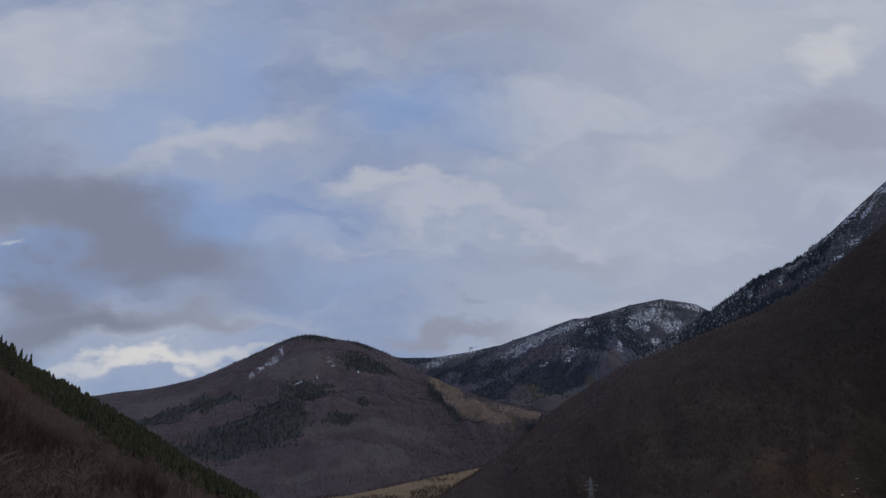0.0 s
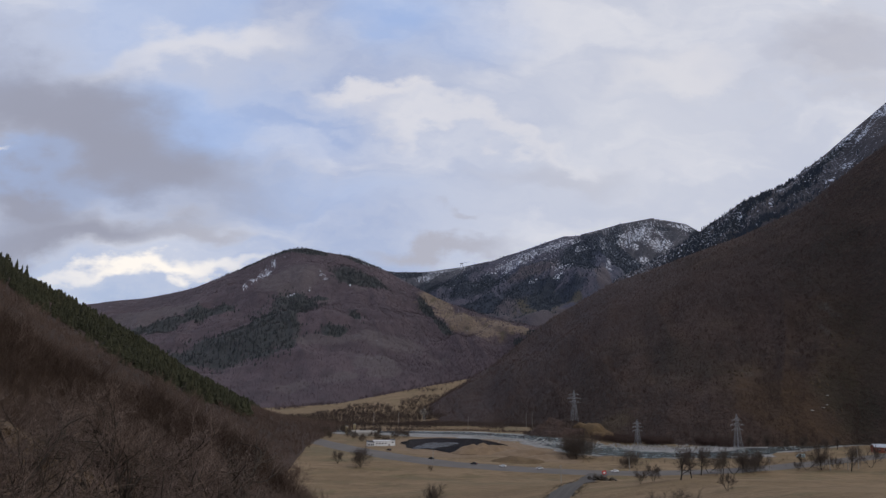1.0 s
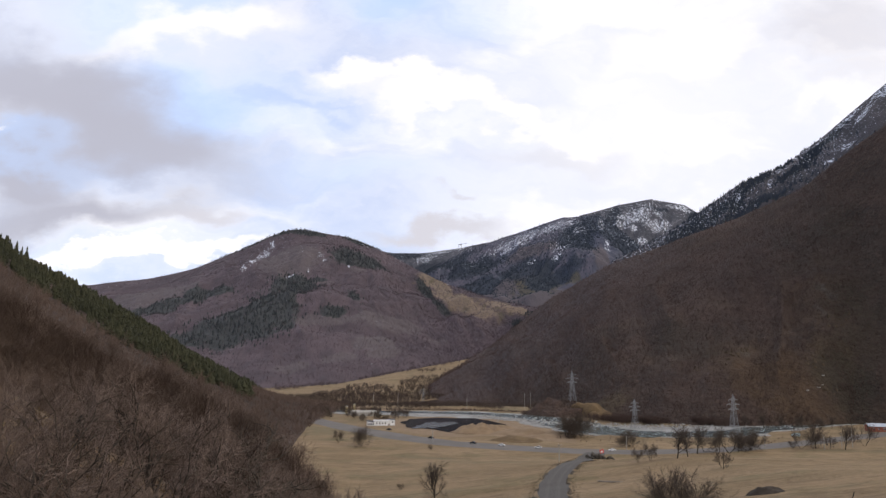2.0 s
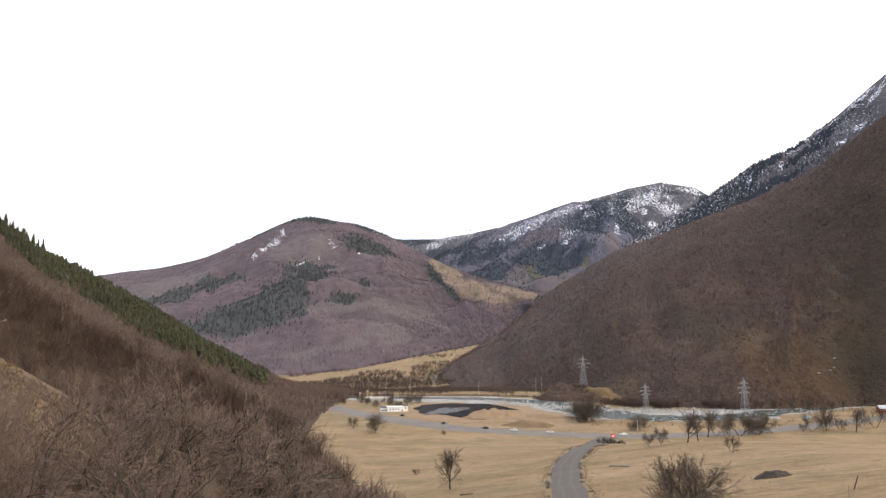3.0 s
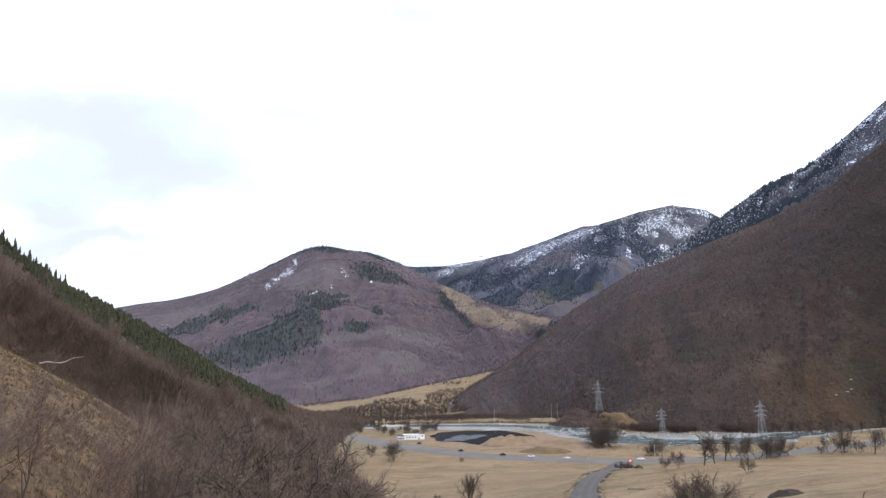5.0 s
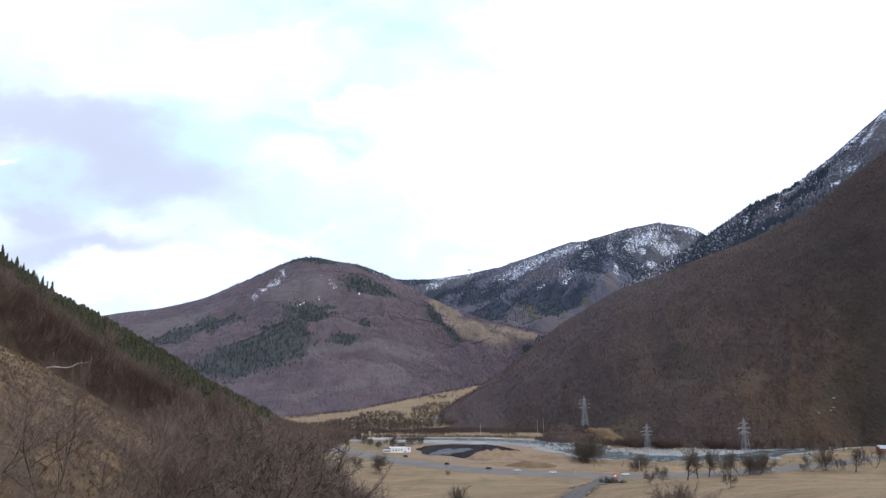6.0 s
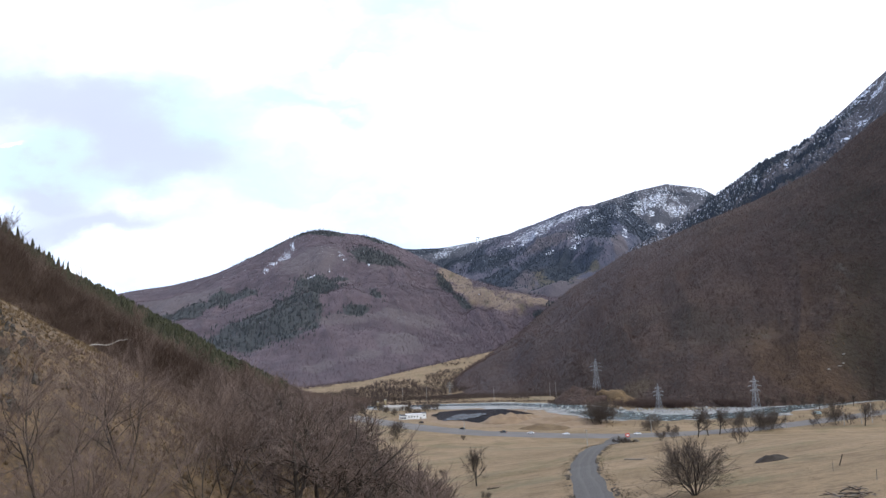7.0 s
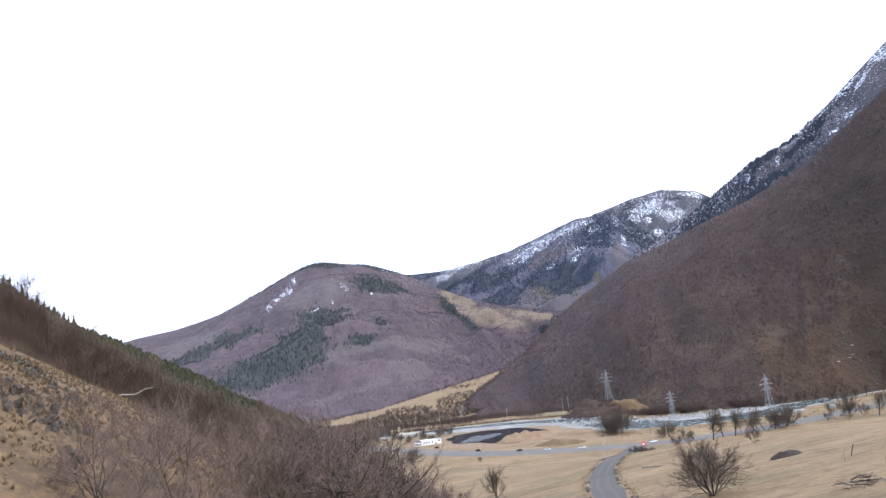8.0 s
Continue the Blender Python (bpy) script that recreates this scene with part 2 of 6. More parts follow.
def far_material(name, floor_a, floor_b, dark, pale, needle, grass, grain=0.15):
    """A far mountainside: leafless wood with stands of paler trees and conifers, open grass, and snow between the stems."""
    m, n, shader, place = surface(name, 0.95)

    def share(key):
        node = n.add("ShaderNodeAttribute")
        node.attribute_name = key
        return node.outputs["Fac"]

    def torn(key, noise, amount, lo, hi):
        return n.ramp(n.math("ADD", share(key), n.math("MULTIPLY", n.math("SUBTRACT", noise, 0.5), amount)), lo, hi)

    broad = n.noise(place, 0.004, 5, 0.62)
    streak = n.noise(n.mapped(place, (1, 0.35, 0.35)), 0.03, 5, 0.65)
    stems = n.noise(n.mapped(place, (1.0, 0.42, 0.42)), grain, 4, 0.7)
    fine = n.noise(place, 0.16, 4, 0.7)
    tone = n.mix(n.ramp(broad, 0.34, 0.66), floor_a, floor_b)
    tone = n.mix(n.math("MULTIPLY", n.ramp(streak, 0.42, 0.68), 0.55), tone, dark)
    tone = n.mix(n.math("MULTIPLY", torn("pale", streak, 0.9, 0.35, 0.75), 0.62), tone, n.mix(n.ramp(fine, 0.3, 0.7), pale, tuple(0.62 * c for c in pale)))
    lawn = n.mix(n.ramp(streak, 0.50, 0.72), grass, tuple(c * k for c, k in zip(grass, (0.42, 0.50, 0.36))))
    tone = n.mix(n.math("MULTIPLY", torn("open", streak, 1.4, 0.25, 0.80), 0.85), tone, n.mix(n.ramp(fine, 0.45, 0.7), lawn, tuple(0.6 * c for c in grass)))
    tone = n.mix(n.math("MULTIPLY", torn("needle", streak, 0.7, 0.35, 0.65), 0.85), tone, n.mix(n.ramp(fine, 0.35, 0.7), needle, tuple(1.3 * c for c in needle)))
    tone = n.mix(n.math("MULTIPLY", torn("snow", stems, 2.4, 0.46, 0.66), 0.92), tone, (0.66, 0.69, 0.76))
    n.link(tone, shader.inputs["Base Color"])
    bump(n, shader, n.math("ADD", streak, stems), 0.6, 5.0)
    return m


def river_material():
    m, n, shader, place = surface("river_water", 0.12)
    foam = n.ramp(n.noise(n.mapped(place, (0.5, 1.0, 1)), 0.35, 6, 0.7), 0.54, 0.72)
    tone = n.mix(n.noise(place, 0.04, 3), (0.066, 0.092, 0.094), (0.118, 0.148, 0.148))
    n.link(n.mix(foam, tone, (0.42, 0.46, 0.47)), shader.inputs["Base Color"])
    n.link(n.math("ADD", n.math("MULTIPLY", foam, 0.6), 0.15), shader.inputs["Roughness"])
    bump(n, shader, n.noise(place, 0.8, 4), 0.5, 0.25)
    return m


# on the east slope: x, y, half sizes, amount, colour, grain
EAST_SPOTS = [
    # first two: pale purplish haze painted over the far end
    (110, 1250, 170, 230, 0.4, (0.100, 0.078, 0.080), 0.008), (330, 1250, 160, 120, 0.5, (0.090, 0.068, 0.068), 0.010), (500, 640, 50, 26, 0.4, (0.095, 0.064, 0.038), 0.03), (420, 690, 26, 18, 0.5, (0.100, 0.066, 0.038), 0.04),
    (454, 758, 40, 60, 0.5, RUST, 0.03), (330, 690, 40, 60, 0.5, RUST, 0.03), (352, 650, 45, 40, 0.6, RUST, 0.03), (520, 800, 60, 120, 0.25, OLIVE, 0.02), (470, 700, 50, 60, 0.4, OLIVE, 0.02), (410, 660, 30, 30, 0.5, OLIVE, 0.03), (300, 780, 40, 60, 0.4, OLIVE, 0.02), (560, 900, 60, 60, 0.2, OLIVE, 0.02),
    (400, 1000, 90, 120, 0.5, (0.062, 0.038, 0.031), 0.012), (300, 1100, 80, 120, 0.5, (0.060, 0.038, 0.034), 0.012), (462, 770, 5, 16, 0.6, (0.10, 0.085, 0.07), 0.08), (440, 745, 4, 14, 0.6, (0.10, 0.08, 0.066), 0.08), (335, 712, 5, 9, 0.6, (0.10, 0.08, 0.062), 0.08),
    (190, 715, 24, 22, 0.8, (0.11, 0.080, 0.048), 0.03),
]

M = {
    "grass": meadow_material(),
    "hill_near": wooded_material("brown_leafless_slope", (0.045, 0.030, 0.024), (0.066, 0.042, 0.033), (0.030, 0.022, 0.018), spots=EAST_SPOTS, pale=(0.072, 0.049, 0.036)),
    # hill_dome: purplish wood, its colours moved towards blue to imitate haze
    "hill_dome": far_material("leafless_mountain", (0.070, 0.053, 0.061), (0.100, 0.075, 0.083), (0.047, 0.038, 0.046), (0.136, 0.115, 0.116), (0.030, 0.036, 0.036), SUNLIT_OCHRE),
    # hill_snow and hill_cap: bluish distance haze is painted into the colours
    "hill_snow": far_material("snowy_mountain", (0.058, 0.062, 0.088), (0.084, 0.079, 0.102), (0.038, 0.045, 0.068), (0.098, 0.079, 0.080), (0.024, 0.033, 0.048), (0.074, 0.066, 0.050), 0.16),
    "hill_ridge": far_material("rocky_snow_ridge", (0.056, 0.052, 0.058), (0.078, 0.068, 0.070), (0.030, 0.031, 0.036), (0.11, 0.094, 0.092), (0.018, 0.023, 0.026), SUNLIT_OCHRE, 0.28),
    "hill_cap": far_material("snow_capped_ridge", (0.056, 0.058, 0.070), (0.078, 0.076, 0.088), (0.034, 0.038, 0.048), (0.12, 0.11, 0.11), (0.022, 0.028, 0.038), SUNLIT_OCHRE, 0.14),
    "twig": toned("bare_twigs", (0.054, 0.036, 0.031), (0.073, 0.047, 0.039), (0.108, 0.072, 0.065)),
    "scrub_twig": toned("scrub_twigs", (0.050, 0.036, 0.030), (0.076, 0.055, 0.046), (0.116, 0.087, 0.074)),
    "bank_twig": toned("bank_twigs", (0.090, 0.061, 0.048), (0.130, 0.090, 0.072), (0.172, 0.127, 0.104)),
    # purplish twigs made paler and bluer, with distance haze in the colour
    "twig_haze_far": toned("bare_twigs_haze_far", (0.066, 0.050, 0.059), (0.096, 0.071, 0.079), (0.158, 0.130, 0.134)),
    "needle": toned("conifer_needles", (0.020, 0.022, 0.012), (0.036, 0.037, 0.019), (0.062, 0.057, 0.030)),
    # conifer needles greyed and blued: haze over distance painted in
    "needle_haze_far": toned("conifer_needles_haze_far", (0.024, 0.030, 0.036), (0.036, 0.042, 0.045), (0.054, 0.058, 0.058)),
    # the far needles again, blued further to imitate haze
    "needle_haze_blue": toned("conifer_needles_haze_blue", (0.024, 0.032, 0.046), (0.036, 0.045, 0.060), (0.053, 0.062, 0.074)),
    "litter": wooded_material("brown_leaf_litter", (0.090, 0.062, 0.048), (0.118, 0.081, 0.062), (0.066, 0.048, 0.039), broad_size=0.03, streak_size=0.4),
    "bark": plain("grey_brown_bark", (0.026, 0.020, 0.016), (0.066, 0.052, 0.042), 3.0, 0.9, 0, 0.6, 0.03),
    "bough": plain("brown_twig_bark", (0.110, 0.077, 0.062), (0.168, 0.122, 0.101), 1.5, 0.9, 0, 0.3, 0.01),
    "dark_bough": plain("dark_twig_bark", (0.058, 0.043, 0.034), (0.100, 0.076, 0.060), 1.5, 0.9, 0, 0.3, 0.01),
    "gravel": plain("gravel_track", (0.066, 0.060, 0.054), (0.112, 0.102, 0.094), 1.8, 0.95, 0, 0.4, 0.05),
    "rut": plain("packed_wheel_rut", (0.078, 0.071, 0.064), (0.124, 0.113, 0.104), 1.8, 0.95, 0, 0.3, 0.03),
    "asphalt": plain("worn_grey_road", (0.118, 0.106, 0.097), (0.165, 0.150, 0.138), 0.06, 0.9, 0, 0.2, 0.02),
    "shingle": plain("white_river_shingle", (0.15, 0.145, 0.137), (0.36, 0.352, 0.338), 0.12, 0.95, 0, 0.9, 0.3),
    "river": river_material(),
    "pond": plain("dark_pond_water", (0.006, 0.010, 0.011), (0.012, 0.018, 0.019), 0.05, 0.05, 0, 0.02, 0.01, 1.10),
    "ice": plain("thin_grey_ice", (0.024, 0.031, 0.034), (0.062, 0.074, 0.080), 0.10, 0.2, 0, 0.1, 0.02),
    "soil": plain("bare_tan_soil", (0.180, 0.122, 0.075), (0.262, 0.186, 0.120), 0.15, 0.95, 0, 0.8, 0.3),
    "dark_soil": plain("dark_turned_soil", (0.035, 0.028, 0.023), (0.065, 0.052, 0.042), 0.8, 0.95, 0, 0.9, 0.2),
    "scar": plain("rusty_grass_scar", (0.100, 0.066, 0.036), (0.175, 0.118, 0.064), 0.12, 0.95, 0, 0.9, 0.6),
    "rock": plain("grey_lichened_rock", (0.034, 0.029, 0.024), (0.138, 0.116, 0.095), 3.0, 0.9, 0, 0.9, 0.15),
    "crag": plain("brown_crag_rock", (0.036, 0.026, 0.018), (0.112, 0.080, 0.053), 0.25, 0.95, 0, 0.9, 0.4),
    "pale_rock": plain("pale_grey_stone", (0.20, 0.19, 0.18), (0.38, 0.37, 0.35), 0.8, 0.9, 0, 0.7, 0.1),
    "straw": toned("straw_tussocks", (0.085, 0.058, 0.034), (0.165, 0.113, 0.063), (0.27, 0.19, 0.112)),
    "straw_dark": toned("weedy_verge", (0.055, 0.042, 0.028), (0.095, 0.072, 0.044), (0.17, 0.13, 0.08)),
    "white_wood": plain("bleached_dead_wood", (0.30, 0.27, 0.23), (0.50, 0.46, 0.41), 2.0, 0.8, 0, 0.5, 0.02),
    "grey_wood": plain("weathered_grey_wood", (0.13, 0.112, 0.095), (0.24, 0.21, 0.18), 1.2, 0.9, 0, 0.5, 0.02),
    "concrete": plain("pale_concrete", (0.26, 0.245, 0.22), (0.40, 0.38, 0.345), 0.3, 0.9, 0, 0.3, 0.02),
    "ochre": plain("ochre_rendered_wall", (0.34, 0.27, 0.15), (0.46, 0.38, 0.23), 0.3, 0.9, 0, 0.3, 0.02),
    "steel": plain("galvanised_steel", (0.20, 0.21, 0.22), (0.34, 0.35, 0.365), 0.6, 0.55, 0.35, 0.1, 0.005),
    "dark_steel": plain("weathered_dark_steel", (0.045, 0.042, 0.040), (0.085, 0.080, 0.075), 0.6, 0.7, 0.2, 0.1, 0.005),
    "whitewash": plain("white_painted_wall", (0.62, 0.62, 0.62), (0.80, 0.80, 0.80), 0.25, 0.8, 0, 0.2, 0.02),
    "sheet_roof": plain("pale_blue_grey_sheet_roof", (0.36, 0.40, 0.46), (0.55, 0.58, 0.62), 0.3, 0.45, 0.2, 0.2, 0.02),
    "dark_roof": plain("dark_felt_roof", (0.055, 0.06, 0.075), (0.10, 0.105, 0.12), 0.4, 0.8, 0, 0.2, 0.02),
    "red_brick": plain("red_brick_wall", (0.22, 0.075, 0.05), (0.33, 0.12, 0.08), 0.5, 0.9, 0, 0.3, 0.02),
    "glass": plain("dark_window_glass", (0.012, 0.014, 0.017), (0.03, 0.034, 0.04), 0.5, 0.08),
    "red": plain("red_painted_sheet", (0.50, 0.035, 0.03), (0.66, 0.06, 0.05), 0.8, 0.5),
    "car_white": plain("white_car_paint", (0.70, 0.70, 0.70), (0.80, 0.80, 0.80), 0.4, 0.25),
    "car_dark": plain("dark_car_paint", (0.025, 0.028, 0.035), (0.045, 0.048, 0.055), 0.4, 0.25),
    "van_teal": plain("pale_teal_van_paint", (0.36, 0.47, 0.48), (0.50, 0.60, 0.60), 0.4, 0.3),
    "rubber": plain("black_rubber", (0.012, 0.012, 0.012), (0.03, 0.03, 0.03), 2.0, 0.9),
    "ceramic": plain("white_insulator_glaze", (0.6, 0.62, 0.62), (0.75, 0.77, 0.77), 1.0, 0.3),
}


# ---------------------------------------------------------------- forms of the land


def sstep(a, b, x):
    t = np.clip((x - a) / (b - a), 0, 1)
    return t * t * (3 - 2 * t)


def lattice(ix, iy, seed):
    h = (ix.astype(np.int64) * 374761393 + iy.astype(np.int64) * 668265263 + seed * 982451653) & 0x7FFFFFFF
    h = ((h ^ (h >> 13)) * 1274126177) & 0x7FFFFFFF
    return ((h ^ (h >> 16)) & 0xFFFF) / 65535.0


def fbm(x, y, size, octaves=4, seed=0):
    """Smooth noise of about -1 to 1 whose largest features are that many metres wide."""
    x, y = np.asarray(x, float) / size, np.asarray(y, float) / size
    total, weight = 0.0, 1.0
    for o in range(octaves):
        ix, iy = np.floor(x), np.floor(y)
        fx, fy = x - ix, y - iy
        fx, fy = fx * fx * (3 - 2 * fx), fy * fy * (3 - 2 * fy)
        a, b = lattice(ix, iy, seed + o), lattice(ix + 1, iy, seed + o)
        c, d = lattice(ix, iy + 1, seed + o), lattice(ix + 1, iy + 1, seed + o)
        total = total + weight * (2 * (a + (b - a) * fx + (c - a) * fy + (a - b - c + d) * fx * fy) - 1)
        x, y, weight = x * 2.03 + 17.3, y * 2.03 + 5.1, weight * 0.5
    return total * 0.6


FALL = 0.0594      # the valley floor beyond the road lies level
SPUR_ALONG = [-80, -35, -6, 4.5, 14, 24, 40, 57.5, 80]
SPUR_CREST = [92, 64, 46.8, 40.4, 33.4, 25, 12.4, 0, -10]


def spur(x, y):
    along, across = (x + y) / 2, (x - y + 108) / 1.41421
    crest = sum(np.interp(along + k, SPUR_ALONG, SPUR_CREST) for k in (-8, -4, 0, 4, 8)) / 5
    bend = 6 * np.log1p(np.exp(np.clip((across - 35) / 6, -40, 40)))
    front = 0.34 * across + 0.28 * bend
    round_top = np.sqrt(across * across + 9) - np.abs(across)
    return crest - np.where(across > 0, front, -0.75 * across) - 0.3 * round_top - FALL * y


def ground_height(x, y):
    """Valley floor, the meadow's rise, and the grassy spur."""
    x, y = np.asarray(x, float), np.asarray(y, float)
    fade = 1 - sstep(230, 400, y)
    z = -3 + fade * (0.13 * np.clip(x, -20, 95) + 1) + 0.07 * np.clip(220 - y, 0, 260) + 0.055 * np.clip(y - 405, 0, 400) - FALL * y
    a = spur(x, y)
    h = np.clip(0.5 + 0.5 * (a - z) / 4.0, 0, 1)
    return z * (1 - h) + a * h + 4.0 * h * (1 - h)


def ground_rough(x, y):
    near = 1 - sstep(150, 420, np.abs(y))
    on_spur = sstep(-2, 6, spur(x, y) + FALL * y - 8)
    return ground_height(x, y) + 0.5 * near * fbm(x, y, 26, 3, 3) * (1 + 0.6 * on_spur) + 0.30 * on_spur * fbm(x, y, 5, 3, 9)


def sheet(name, verts, faces, material, tone=None, smooth=True):
    """A mesh object from arrays of corners and faces."""
    verts, faces = np.asarray(verts, np.float32), np.asarray(faces, np.int32)
    me = bpy.data.meshes.new(name)
    n, k = faces.shape
    me.vertices.add(len(verts))
    me.vertices.foreach_set("co", verts.ravel())
    me.loops.add(n * k)
    me.loops.foreach_set("vertex_index", faces.ravel())
    me.polygons.add(n)
    me.polygons.foreach_set("loop_start", np.arange(n, dtype=np.int32) * k)
    me.update(calc_edges=True)
    me.polygons.foreach_set("use_smooth", np.full(n, smooth))
    if tone is not None:
        me.attributes.new("tone", "FLOAT", "POINT").data.foreach_set("value", np.asarray(tone, np.float32))
    me.materials.append(material)
    me.validate()
    return new(name, me)


def grid_faces(rows, cols):
    i = np.arange((rows - 1) * (cols - 1))
    a = (i // (cols - 1)) * cols + i % (cols - 1)
    return np.stack([a, a + 1, a + cols + 1, a + cols], 1)


def build_ground():
    u = np.linspace(-1, 1, 361)
    xs = 3500 * np.sinh(5.2 * u) / np.sinh(5.2)
    v = np.linspace(-0.62, 1, 381)
    ys = 45 + 4800 * np.sinh(5.2 * v) / np.sinh(5.2)
    x, y = np.meshgrid(xs, ys)
    verts = np.stack([x, y, ground_rough(x, y)], -1).reshape(-1, 3)
    steep = sstep(4, 14, spur(x, y) + FALL * y) * sstep(150, 90, y)
    ob = sheet("ground", verts, grid_faces(len(ys), len(xs)), M["grass"], steep.ravel())
    return tagged(ob, "dry straw-coloured meadow grass on a valley floor and spur", "ground", kind="structure")


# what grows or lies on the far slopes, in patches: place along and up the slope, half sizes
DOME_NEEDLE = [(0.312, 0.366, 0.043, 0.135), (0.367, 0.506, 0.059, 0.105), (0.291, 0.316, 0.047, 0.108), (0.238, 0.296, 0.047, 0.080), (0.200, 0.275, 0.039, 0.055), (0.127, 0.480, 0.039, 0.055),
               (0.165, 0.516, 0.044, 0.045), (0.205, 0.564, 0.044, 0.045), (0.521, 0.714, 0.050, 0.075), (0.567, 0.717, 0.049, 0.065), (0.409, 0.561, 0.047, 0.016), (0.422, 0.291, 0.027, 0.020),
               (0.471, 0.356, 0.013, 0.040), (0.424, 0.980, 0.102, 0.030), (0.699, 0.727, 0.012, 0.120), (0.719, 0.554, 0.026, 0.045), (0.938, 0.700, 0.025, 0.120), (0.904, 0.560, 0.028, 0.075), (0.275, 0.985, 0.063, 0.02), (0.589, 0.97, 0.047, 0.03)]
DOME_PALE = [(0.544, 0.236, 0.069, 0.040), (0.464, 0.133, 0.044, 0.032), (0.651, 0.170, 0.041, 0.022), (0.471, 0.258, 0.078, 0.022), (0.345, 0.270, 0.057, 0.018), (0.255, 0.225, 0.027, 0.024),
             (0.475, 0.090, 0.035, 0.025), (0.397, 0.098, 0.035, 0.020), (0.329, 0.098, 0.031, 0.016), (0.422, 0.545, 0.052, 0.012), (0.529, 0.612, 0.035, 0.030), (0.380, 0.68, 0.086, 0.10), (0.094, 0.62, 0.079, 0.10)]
# yellowish grass clearing that also stands in for a sunlit patch
DOME_SUNLIT_GRASS = [(0.774, 0.714, 0.070, 0.150), (0.814, 0.640, 0.065, 0.200), (0.737, 0.917, 0.039, 0.100), (0.872, 0.810, 0.048, 0.140), (0.914, 0.797, 0.022, 0.134)]
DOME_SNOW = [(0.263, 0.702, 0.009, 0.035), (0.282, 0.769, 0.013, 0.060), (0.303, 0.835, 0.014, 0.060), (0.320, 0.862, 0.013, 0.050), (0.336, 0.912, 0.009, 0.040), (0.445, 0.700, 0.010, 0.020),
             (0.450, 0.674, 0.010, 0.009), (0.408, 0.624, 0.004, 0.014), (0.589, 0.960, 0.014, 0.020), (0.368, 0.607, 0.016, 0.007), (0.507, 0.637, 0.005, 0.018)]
SNOWY_NEEDLE = [(0.317, 0.709, 0.115, 0.119), (0.423, 0.416, 0.056, 0.156), (0.703, 0.777, 0.080, 0.220), (0.855, 0.860, 0.100, 0.160), (0.605, 0.509, 0.060, 0.043), (0.910, 0.897, 0.048, 0.148),
                (0.513, 0.539, 0.060, 0.079), (0.168, 0.895, 0.101, 0.100), (0.685, 0.446, 0.057, 0.046), (0.737, 0.912, 0.050, 0.076), (0.62, 0.41, 0.050, 0.07)]
SNOWY_SNOW = [(0.455, 0.900, 0.130, 0.090), (0.577, 0.910, 0.095, 0.090), (0.649, 0.957, 0.080, 0.045), (0.699, 0.870, 0.045, 0.045), (0.645, 0.632, 0.042, 0.075), (0.639, 0.546, 0.025, 0.026),
              (0.806, 0.907, 0.018, 0.095), (0.822, 0.684, 0.016, 0.080), (0.551, 0.566, 0.016, 0.019), (0.445, 0.835, 0.070, 0.070)]
SNOWY_PALE = [(0.515, 0.361, 0.048, 0.177), (0.796, 0.554, 0.028, 0.129), (0.535, 0.680, 0.100, 0.080), (0.60, 0.16, 0.30, 0.20)]
SNOWY_OPEN = [(0.605, 0.381, 0.069, 0.140), (0.707, 0.401, 0.026, 0.032)]
CAP_SNOW = [(0.419, 0.835, 0.163, 0.160), (0.563, 0.732, 0.149, 0.127), (0.421, 0.674, 0.030, 0.051), (0.555, 0.845, 0.038, 0.049), (0.729, 0.962, 0.123, 0.035), (0.563, 0.997, 0.057, 0.014), (0.509, 0.524, 0.080, 0.070)]
CAP_NEEDLE = [(0.250, 0.832, 0.060, 0.142), (0.88, 0.915, 0.09, 0.092), (0.509, 0.902, 0.164, 0.020)]
SADDLE_SNOW = [(0.629, 0.970, 0.110, 0.080), (0.575, 0.845, 0.077, 0.100), (0.752, 0.985, 0.067, 0.035)]
SADDLE_NEEDLE = [(0.339, 0.925, 0.181, 0.093), (0.649, 0.669, 0.108, 0.079)]
RIDGE_SNOW = [(0.399, 0.890, 0.017, 0.050), (0.543, 0.830, 0.014, 0.060), (0.581, 0.955, 0.014, 0.065), (0.707, 0.985, 0.050, 0.022), (0.665, 0.975, 0.018, 0.036), (0.489, 0.659, 0.020, 0.022), (0.311, 0.907, 0.008, 0.035),
              (0.885, 0.960, 0.030, 0.080), (0.836, 0.970, 0.024, 0.030), (0.856, 0.900, 0.018, 0.038), (0.830, 0.777, 0.011, 0.037), (0.802, 0.704, 0.016, 0.019), (0.788, 0.970, 0.032, 0.024), (0.96, 0.95, 0.06, 0.12)]
RIDGE_NEEDLE = [(0.345, 0.842, 0.077, 0.083), (0.425, 0.930, 0.050, 0.066), (0.477, 0.947, 0.062, 0.064), (0.535, 0.654, 0.104, 0.055), (0.665, 0.810, 0.081, 0.036), (0.768, 0.915, 0.055, 0.030), (0.812, 0.955, 0.020, 0.022),
                (0.387, 0.647, 0.112, 0.089), (0.607, 0.990, 0.030, 0.035), (0.25, 0.8, 0.1, 0.2), (0.73, 0.87, 0.05, 0.03)]
